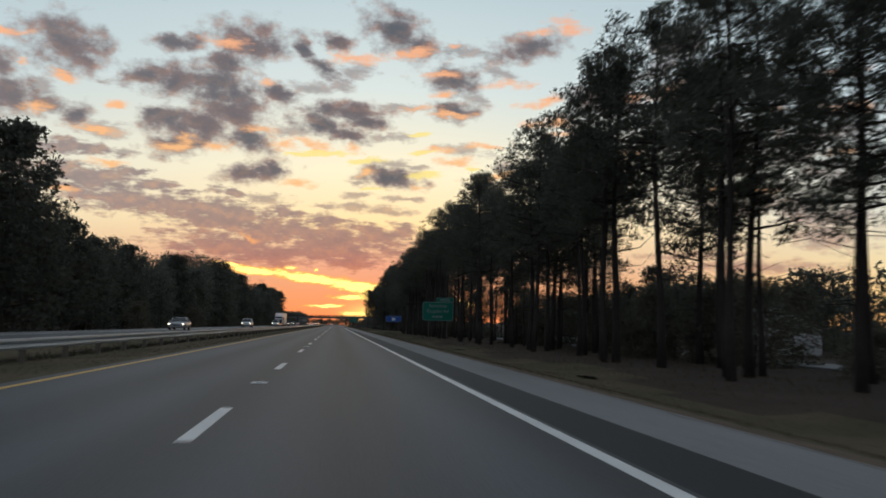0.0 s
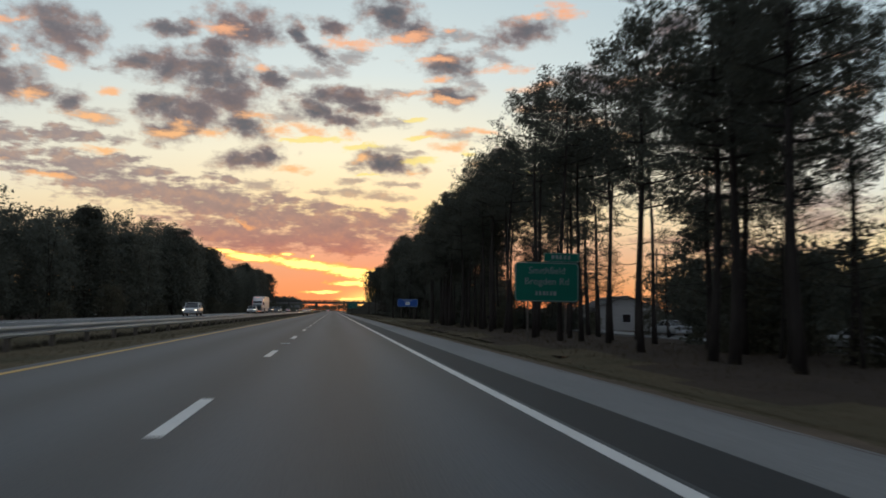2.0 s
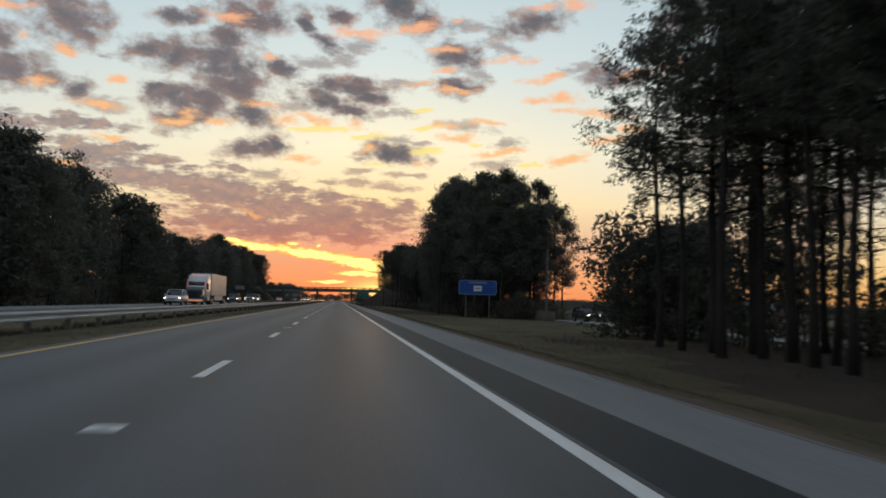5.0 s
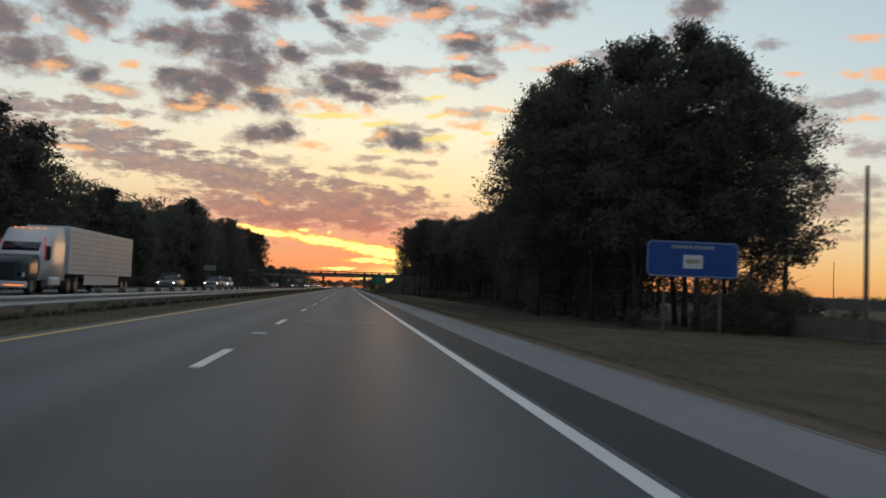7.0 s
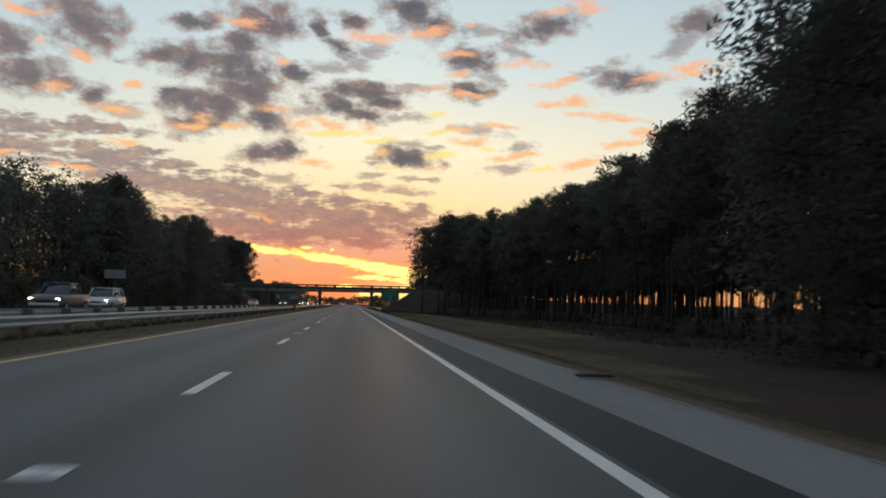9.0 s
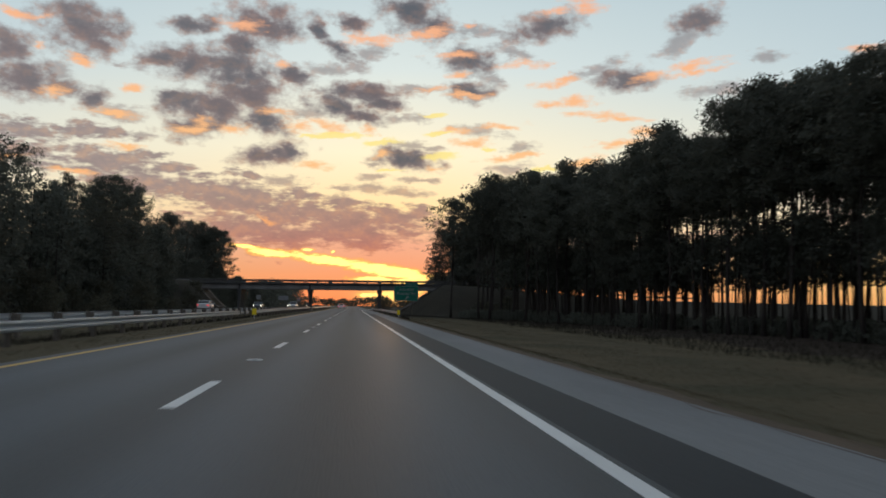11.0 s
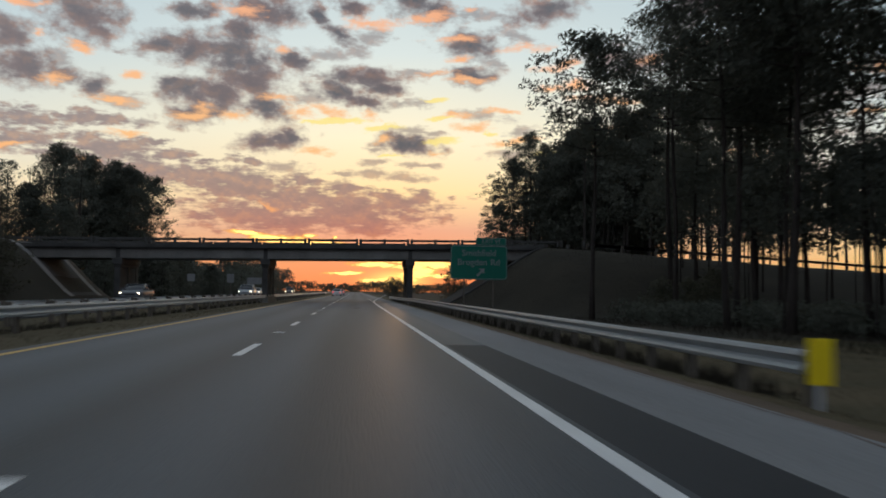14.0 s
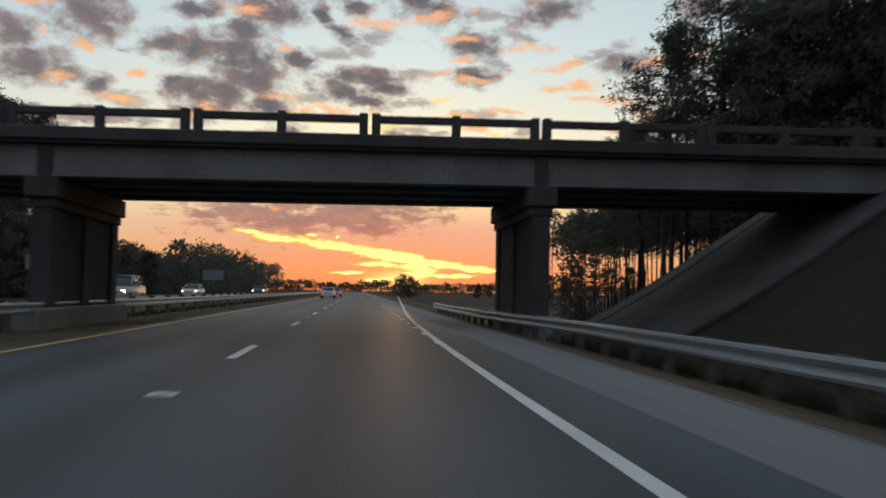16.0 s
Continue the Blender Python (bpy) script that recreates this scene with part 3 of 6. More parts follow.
strip("road_opposite", -20.6, -11.9, -120, FAR, -0.01, ASPHALT, "worn grey asphalt carriageway of oncoming traffic", "road")
strip("road_shoulder", -23.0, -20.6, -120, FAR, -0.02, PALE_SHOULDER, "pale asphalt shoulder of the oncoming carriageway", "road")

# sandy grit washed against the shoulder's edge
verts = []
for y in np.arange(-20, 520, 0.4):
    inner = 4.04 + 0.12 * noise.noise(Vector((0.0, y * 0.9, 3.0)))
    outer = 4.72 + 0.3 * noise.noise(Vector((5.0, y * 0.35, 0.0))) + 0.16 * noise.noise(Vector((9.0, y * 1.3, 0.0)))
    verts += [(inner, y, -0.009), (4.22, y, land(4.22, y) + 0.035), (outer, y, land(outer, y) + 0.006), (outer + 0.05, y, land(outer, y) - 0.06)]
faces = [(4 * j + i, 4 * j + i + 1, 4 * j + i + 5, 4 * j + i + 4) for j in range(len(verts) // 4 - 1) for i in range(3)]
tagged(new("verge_grit", mesh_from("verge_grit", verts, faces, SAND, True)), "tan sandy grit along the edge of the shoulder", "ground", kind="structure")
tagged(part("road_crack", box(-1.5, 1.4, 242.4, 242.44, 0.0, 0.004), SIGN_WHITE, None), "thin pale filled crack across the lane", "road", kind="structure")

LANE, DASH0 = 1.83, 7.92
edge = bmesh.new()
add_box(edge, LANE - 0.075, LANE + 0.075, -120, 503, 0.0, 0.005)
tagged(part("road_marking", edge, PAINT_WHITE, None), "solid white edge line on the carriageway", "road marking", kind="structure")
# the edge line swings out to the exit lane from here on
bm = bmesh.new()
line = [(LANE + 0.0009 * max(0, y - 503) ** 1.9 if y < 540 else LANE + 0.0009 * 37 ** 1.9 + (y - 540) * 0.045, y) for y in np.arange(503, 700, 2.0)]
vs = [(bm.verts.new((x - 0.075, y, 0.005)), bm.verts.new((x + 0.075, y, 0.005))) for x, y in line]
for (a, b), (c, d) in zip(vs, vs[1:]):
    bm.faces.new((a, b, d, c))
tagged(part("road_marking", bm, PAINT_WHITE, None), "white edge line that swings out to the exit lane", "road marking", kind="structure")
bm = bmesh.new()
add_box(bm, -5.5 - 0.07, -5.5 + 0.07, -120, FAR, 0.0, 0.005)
tagged(part("road_marking", bm, PAINT_YELLOW, None), "solid yellow edge line beside the median", "road marking", kind="structure")
bm = bmesh.new()
add_box(bm, -12.6 - 0.07, -12.6 + 0.07, -120, FAR, -0.01, -0.005)
tagged(part("road_marking", bm, PAINT_YELLOW, None), "solid yellow edge line of the oncoming carriageway", "road marking", kind="structure")
bm = bmesh.new()
add_box(bm, -19.97, -19.83, -120, FAR, -0.01, -0.005)
tagged(part("road_marking", bm, PAINT_WHITE, None), "solid white edge line of the oncoming carriageway", "road marking", kind="structure")

dash_mesh = bpy.data.meshes.new("lane_dash")
bm = box(-0.075, 0.075, 0, 3.05, 0, 0.005)
bm.to_mesh(dash_mesh), bm.free()
dash_mesh.materials.append(PAINT_WHITE)
for k in range(-2, 62):
    ob = part("lane_dash", dash_mesh, None, road)
    ob.location = (-LANE, DASH0 + 12.19 * k, 0)
for k in range(-2, 52):
    ob = part("lane_dash", dash_mesh, None, road)
    ob.location = (-16.27, 3 + 12.19 * k, -0.01)
# short dashes that carry the lane's edge on past the exit
bm = box(-0.075, 0.075, 0, 0.9, 0, 0.0055)
dot_mesh = bpy.data.meshes.new("exit_dash")
bm.to_mesh(dot_mesh), bm.free()
dot_mesh.materials.append(PAINT_WHITE)
for k in range(14):
    part("exit_dash", dot_mesh, None, road).location = (LANE + 0.03, 508.4 + 3.6 * k, 0)


bm = box(-0.26, 0.26, -0.028, 0.028, 0, 0.016, 0.005)
for v in bm.verts:
    v.co.z += 0.01 * math.sin(v.co.x * 7) + 0.006
debris = part("road_debris", bm, STAINED, None)
debris.matrix_basis = pose(0.2, 485.4, 0.0, 0, 0, 4)
tagged(debris, "pale flat strip of debris lying across the lane", "debris")


def stud_mesh():
    bm = bmesh.new()
    add_box(bm, -0.14, 0.14, -0.16, 0.16, 0, 0.01)
    add_box(bm, -0.055, 0.055, -0.05, 0.05, 0.01, 0.026, 0.008)
    me = bpy.data.meshes.new("road_stud")
    bm.to_mesh(me), bm.free()
    me.materials.append(SIGN_WHITE)
    return me


studs = stud_mesh()
for k in range(0, 32):
    ob = new("road_stud", studs)
    ob.location = (-LANE, DASH0 + 12.19 * (2 * k) + 7.62, 0)
    tagged(ob, "raised white reflective stud in the lane line", "road stud", "studs in the lane line")

# ---- guard rails ----
def beam_profile():
    """Half-height and bulge of a W-shaped steel beam."""
    return [(-0.155, 0.0), (-0.14, 0.055), (-0.09, 0.08), (-0.045, 0.055), (0.0, 0.012), (0.045, 0.055), (0.09, 0.08), (0.14, 0.055), (0.155, 0.0)]


def guard_rail(points, side, label, spacing, group):
    """A steel beam on posts along a plan line; side is the way that the beam bulges."""
    root = thing("guard_rail", (points[0][0], points[0][1], 0), label, "guard rail", group)
    o = Vector(points[0])
    bm = bmesh.new()
    rows = []
    for x, y, z in points:
        rows.append([bm.verts.new((x - o.x + side * b, y - o.y, z + h)) for h, b in beam_profile()])
    for r, s in zip(rows, rows[1:]):
        for i in range(len(r) - 1):
            bm.faces.new((r[i], r[i + 1], s[i + 1], s[i]))
    bmesh.ops.solidify(bm, geom=bm.faces[:], thickness=0.006)
    part("beam", bm, GALVANISED, root)
    post = bpy.data.meshes.new("post")
    bm = box(-0.08, 0.08, -0.09, 0.09, -1.0, 0.14, 0.012)
    bm.to_mesh(post), bm.free()
    post.materials.append(POST_WOOD)
    block = bpy.data.meshes.new("spacer_block")
    bm = box(-0.07, 0.07, -0.075, 0.075, -0.17, 0.17, 0.01)
    bm.to_mesh(block), bm.free()
    block.materials.append(POST_WOOD)
    done = 0.3
    run = 0.0
    for p, q in zip(points, points[1:]):
        p, q = Vector(p), Vector(q)
        length = (q - p).length
        while done < run + length:
            c = p.lerp(q, (done - run) / length)
            po = part("post", post, None, root)
            po.location = (c.x - o.x - side * 0.24, c.y - o.y, c.z)
            bl = part("spacer_block", block, None, po)
            bl.location = (side * 0.15, 0, 0)
            done += spacing
        run += length
    return root


guard_rail([(-9.0, y, 0.345) for y in np.arange(-40, 409.6, 3.74)], 1, "galvanised steel guard rail on timber posts in the median", 3.81, "guard rails")
guard_rail([(-9.0, 418.6 + 4.0 * k, 0.345 + 0.085 * smooth01(k / 10)) for k in range(70)], 1, "galvanised steel guard rail running up to the bridge pier", 3.81, "guard rails")
guard_rail([(-10.9, y, 0.47) for y in np.arange(254, 640, 4.0)], -1, "galvanised steel guard rail facing the oncoming carriageway", 3.81, "guard rails")
right_line = [(5.55, y, 0.295) for y in np.arange(442.3, 512, 2.0)] + [(5.55 - 0.9 * smooth01((y - 512) / 14), y, 0.295) for y in np.arange(512, 546, 2.0)]
guard_rail(right_line, -1, "galvanised steel guard rail curving past the bridge pier", 1.905, "guard rails")


def object_marker(x, y, w, h, zc, label):
    root = thing("object_marker", (x, y, land(x, y)), label, "marker", "yellow end markers")
    z0 = zc - root.location.z
    part("plate", box(-w / 2, w / 2, -0.012, 0.0, z0 - h / 2, z0 + h / 2, 0.004), MARKER_YELLOW, root)
    part("post", box(-0.03, 0.03, 0.002, 0.05, 0, z0 + h / 2 - 0.05), GALVANISED, root)


object_marker(-8.92, 418.45, 0.42, 0.56, 0.34, "fluorescent yellow marker plate at the guard rail's end")
object_marker(5.54, 442.0, 0.32, 0.55, 0.33, "fluorescent yellow marker plate at the guard rail's end")

# ---- road bridge over the motorway ----
def deck_rise(x):
    return 0.011 * (x + 1.5)


bridge = thing("road_bridge", (0, BRIDGE_Y0, 0), "weathered concrete road bridge on column piers over the motorway", "bridge")
BD = BRIDGE_Y1 - BRIDGE_Y0
BX0, BX1 = -38.6, 20.3


def sloped_bar(x0, x1, y0, y1, z0, z1, bevel=0.0):
    bm = box(x0, x1, y0, y1, z0, z1, bevel)
    for v in bm.verts:
        v.co.z += deck_rise(v.co.x)
    return bm


part("deck", sloped_bar(BX0, BX1, 0.0, BD, 5.33, 5.62), DARK_CONCRETE, bridge)
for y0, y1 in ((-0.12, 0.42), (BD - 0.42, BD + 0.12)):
    part("kerb", sloped_bar(BX0, BX1, y0, y1, 5.42, 5.80, 0.03), DARK_CONCRETE, bridge)
PIERS = [-23.8, -9.15, 5.72]
EDGES = [BX0] + PIERS + [BX1]
for a, b in zip(EDGES, EDGES[1:]):
    for k in range(4):
        y = 0.3 + k * (BD - 1.05) / 3
        part("girder", sloped_bar(a + 0.06, b - 0.06, y, y + 0.45, 4.46, 5.32, 0.02), STAINED, bridge)
        # flange along the girder's foot
        part("girder_flange", sloped_bar(a + 0.06, b - 0.06, y - 0.09, y + 0.54, 4.36, 4.456, 0.01), STAINED, bridge)
    for x in (a + 0.2, (a + b) / 2, b - 0.45):
        part("diaphragm", sloped_bar(x, x + 0.25, 0.78, BD - 0.78, 4.62, 5.3), STAINED, bridge)
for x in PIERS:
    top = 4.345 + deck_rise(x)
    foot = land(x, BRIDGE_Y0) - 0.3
    part("pier_cap", box(x - 0.47, x + 0.47, -0.05, BD + 0.05, top - 0.62, top, 0.03), DARK_CONCRETE, bridge)
    part("pier_haunch", box(x - 0.36, x + 0.36, 0.1, BD - 0.1, top - 0.92, top - 0.62, 0.03), DARK_CONCRETE, bridge)
    part("bearing_block", box(x - 0.2, x + 0.2, 0.16, 0.3, top, top + 0.95, 0.01), DARK_CONCRETE, bridge)
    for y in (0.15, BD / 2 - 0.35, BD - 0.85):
        part("pier_column", box(x - 0.29, x + 0.29, y, y + 0.7, foot, top - 0.9, 0.04), DARK_CONCRETE, bridge)
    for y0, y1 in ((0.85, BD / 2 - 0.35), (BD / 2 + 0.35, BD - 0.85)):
        part("pier_wall", box(x - 0.2, x + 0.2, y0, y1, foot, top - 0.92), DARK_CONCRETE, bridge)
    if x > -20:
        part("crash_wall", box(x - 0.42, x + 0.42, -0.9, BD + 0.9, -0.4, 0.42, 0.06), CONCRETE, bridge)
for x0, x1 in ((BX0 - 0.8, BX0 + 0.05), (BX1 - 0.05, BX1 + 0.8)):
    part("abutment", box(x0, x1, -0.1, BD + 0.1, 2.2, 5.3 + deck_rise(x0), 0.02), STAINED, bridge)
# parapet: one rail between posts that stand a little above it, posts paired over each joint
post_mesh = bpy.data.meshes.new("parapet_post")
bm = box(-0.13, 0.13, -0.15, 0.15, 0, 0.68, 0.025)
bm.to_mesh(post_mesh), bm.free()
post_mesh.materials.append(DARK_CONCRETE)
for y in (0.15, BD - 0.15):
    x = 0.35 - 5.31 * 7
    while x < BX1 + 5:
        for dx in (-0.19, 0.19, 2.655):
            if BX0 - 4 < x + dx < BX1 + 4:
                ob = part("parapet_post", post_mesh, None, bridge)
                ob.location = (x + dx, y, 5.79 + deck_rise(x + dx))
        x += 5.31
    for k in range(-7, 5):
        a, b = 0.35 + 5.31 * k + 0.30, 0.35 + 5.31 * (k + 1) - 0.30
        if b < BX1 + 5 and a > BX0 - 4:
            part("parapet_rail", sloped_bar(a, b, y - 0.11, y + 0.11, 6.18, 6.41, 0.02), DARK_CONCRETE, bridge)
# approach slabs on the embankments
for x0, x1 in ((BX0 - 60, BX0 - 0.8), (BX1 + 0.8, BX1 + 70)):
    bm = bmesh.new()
    cuts = []
    for x in np.linspace(x0, x1, 36):
        z = 5.8 + side_fall(x)
        cuts.append([bm.verts.new((x, y, v)) for y, v in ((BRIDGE_Y0 + 0.5, z - 0.35), (BRIDGE_Y1 - 0.5, z - 0.35), (BRIDGE_Y1 - 0.5, z), (BRIDGE_Y0 + 0.5, z))])
    for p, q in zip(cuts, cuts[1:]):
        for i in range(4):
            bm.faces.new((p[i], p[(i + 1) % 4], q[(i + 1) % 4], q[i]))
    bm.faces.new(cuts[0])
    bm.faces.new(cuts[-1])
    bmesh.ops.recalc_face_normals(bm, faces=bm.faces[:])
    tagged(part("side_road", bm, ASPHALT, None), "asphalt side road running up to the bridge", "road", kind="structure")
guard_rail([(x, BRIDGE_Y0 + 0.3, 6.3 + deck_rise(BX1) + side_fall(x)) for x in np.arange(BX1 + 4.3, BX1 + 60, 2.0)], 1, "galvanised guard rail beside the side road", 3.81, "guard rails")
guard_rail([(x, BRIDGE_Y0 + 0.3, 5.95) for x in np.arange(BX0 - 56, BX0 - 3.6, 2.0)], 1, "galvanised guard rail beside the side road", 3.81, "guard rails")
# concrete gutters down the slope on either side of each end span
def down_slope(x0, x1, y0, y1, lift, n=10):
    bm = bmesh.new()
    rows = [[bm.verts.new((x0 + (x1 - x0) * i / n, y, land(x0 + (x1 - x0) * i / n, 523) + lift)) for y in (y0, y1)] for i in range(n + 1)]
    for r, s in zip(rows, rows[1:]):
        bm.faces.new((r[0], s[0], s[1], r[1]))
    bmesh.ops.recalc_face_normals(bm, faces=bm.faces[:])
    bmesh.ops.solidify(bm, geom=bm.faces[:], thickness=0.12)
    return bm


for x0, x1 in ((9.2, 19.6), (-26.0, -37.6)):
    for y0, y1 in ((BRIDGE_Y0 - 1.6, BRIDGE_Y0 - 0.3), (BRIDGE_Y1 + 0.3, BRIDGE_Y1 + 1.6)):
        tagged(part("slope_gutter", down_slope(x0, x1, y0, y1, 0.06), DARK_CONCRETE if x0 > 0 else STAINED, None), "weathered concrete gutter running down the bank beside the bridge", "gutter", kind="structure")
    # Shade beneath the deck is put into the paving by this darker concrete.
    tagged(part("slope_paving", down_slope(x0, x1, BRIDGE_Y0 - 0.3, BRIDGE_Y1 + 0.3, 0.02), DARK_CONCRETE, None), "weathered concrete slope paving, its colour darkened for the shade beneath the bridge", "paving", kind="structure")
# ---- trees ----
def needle_cloud(centres, radii, per, rng, size=0.2, flat=0.65, slim=0.42):
    """Many small leaf sprays filling puffs round the clump centres: vertices and faces."""
    n = len(centres) * per
    c = np.repeat(np.asarray(centres, float), per, axis=0)
    r = np.repeat(np.asarray(radii, float), per)
    d = rng.normal(size=(n, 3))
    d /= np.linalg.norm(d, axis=1)[:, None]
    d *= (r * rng.uniform(0.05, 1, n) ** 0.45)[:, None]
    d[:, 2] *= flat
    at = c + d
    a = rng.normal(size=(n, 3)) + d / r[:, None] * 0.8
    a /= np.linalg.norm(a, axis=1)[:, None]
    b = np.cross(a, rng.normal(size=(n, 3)))
    b /= np.linalg.norm(b, axis=1)[:, None] + 1e-9
    s = (size * rng.uniform(0.6, 1.4, n))[:, None]
    v = np.empty((n * 3, 3))
    v[0::3], v[1::3], v[2::3] = at - a * s * 0.6 - b * s * slim, at - a * s * 0.6 + b * s * slim, at + a * s
    return v, np.arange(n * 3).reshape(n, 3)


def fast_mesh(name, v, f, mat):
    me = bpy.data.meshes.new(name)
    me.vertices.add(len(v))
    me.vertices.foreach_set("co", np.asarray(v, np.float32).ravel())
    me.loops.add(f.size)
    me.loops.foreach_set("vertex_index", f.astype(np.int32).ravel())
    me.polygons.add(len(f))
    me.polygons.foreach_set("loop_start", np.arange(0, f.size, 3, dtype=np.int32))
    me.update(calc_edges=True)
    me.materials.append(mat)
    return me


def grow_tree(seed, height, clear, spread, clumps, per, crown_shape, leaf, label, name="pine_tree", girth=0.19, limbs=14, clump_r=(0.5, 0.95), size=0.2, slim=0.42, snags=0):
    """One tree: tapered trunk with limbs, and a crown of puffs along the limbs' outer ends. crown_shape gives the reach for a height 0..1 in the crown; snags are bare lower limbs."""
    rng = np.random.default_rng(seed)
    root = thing(name, (0, 0, 0), label, "tree", "roadside trees")
    lean = rng.normal(0, 0.02, 2)
    line = [(lean[0] * z + 0.12 * math.sin(z * 0.4 + seed), lean[1] * z + 0.12 * math.cos(z * 0.33 + seed), z) for z in np.linspace(-0.4, height * 0.92, 9)]
    rad = [girth * (1.25 if i == 0 else 1.0) * (1 - 0.86 * i / 8) for i in range(9)]
    vs, fs = tube(line, rad, 8)
    centres, radii = [], []

    def on_trunk(z):
        t = min(max(z / (height * 0.92), 0), 1) * 8
        i = min(int(t), 7)
        return Vector(line[i]).lerp(Vector(line[i + 1]), t - i)

    def add_limb(points, thick):
        v2, f2 = tube(points, [thick, thick * 0.6, 0.012], 4 if thick > 0.04 else 3)
        o = len(vs)
        vs.extend(v2)
        fs.extend(tuple(i + o for i in f) for f in f2)

    for k in range(limbs):
        u = (k + rng.uniform(0.1, 0.9)) / limbs
        z = height * (clear + (0.95 - clear) * u)
        a = k * 2.4 + rng.uniform(-0.5, 0.5)
        reach = spread * crown_shape(u) * rng.uniform(0.75, 1.12)
        base = on_trunk(z - 0.22 * reach)
        rise = rng.uniform(0.05, 0.4) * reach
        mid = base + Vector((math.cos(a) * reach * 0.5, math.sin(a) * reach * 0.5, rise * 0.35))
        end = base + Vector((math.cos(a) * reach, math.sin(a) * reach, rise))
        add_limb([base, mid, end], girth * 0.34 * (1 - 0.6 * u))
        for side in (-0.6, 0.6) if snags else ():
            fork = mid + Vector((math.cos(a + side), math.sin(a + side), 0.25)) * reach * 0.45
            add_limb([mid, mid.lerp(fork, 0.5), fork], girth * 0.13 * (1 - 0.5 * u))
        for _ in range(max(1, round(clumps / limbs))):
            w = rng.uniform(0.3, 1.0) ** 0.7
            p = base.lerp(end, w) + Vector(rng.uniform(-1, 1, 3)) * (0.2 * reach + 0.3)
            centres.append(p)
            radii.append(rng.uniform(*clump_r))
    for k in range(snags):
        z = height * rng.uniform(0.18, max(0.2, clear - 0.04))
        a, reach = rng.uniform(0, 6.28), spread * rng.uniform(0.35, 0.9)
        base = on_trunk(z)
        out = Vector((math.cos(a), math.sin(a), rng.uniform(-0.3, 0.35)))
        bend = Vector(rng.uniform(-0.18, 0.18, 3)) * reach
        add_limb([base, base + out * reach * 0.5 + bend, base + out * reach + Vector((0, 0, rng.uniform(-0.1, 0.3) * reach))], girth * rng.uniform(0.1, 0.2))
    for _ in range(int(clumps * 0.1)):
        p = on_trunk(height * rng.uniform(0.84, 0.93)) + Vector(rng.uniform(-1, 1, 3)) * (0.3 * spread * crown_shape(0.95) + 0.35)
        centres.append(p)
        radii.append(rng.uniform(*clump_r))
    part("trunk", mesh_from("trunk", vs, fs, BARK, True), None, root)
    v, f = needle_cloud([tuple(c) for c in centres], radii, per, rng, size, 0.6, slim)
    part("crown", fast_mesh("crown", v, f, leaf), None, root)
    return root


def pine_shape(u):
    return 0.62 + 0.5 * math.sin(math.pi * min(1, u * 0.85 + 0.1)) - 0.5 * max(0, u - 0.8) / 0.2


def full_shape(u):
    return max(0.2, math.sin(math.pi * (0.2 + 0.7 * u)) ** 0.6) * (1 - 0.3 * max(0, u - 0.8) / 0.2)


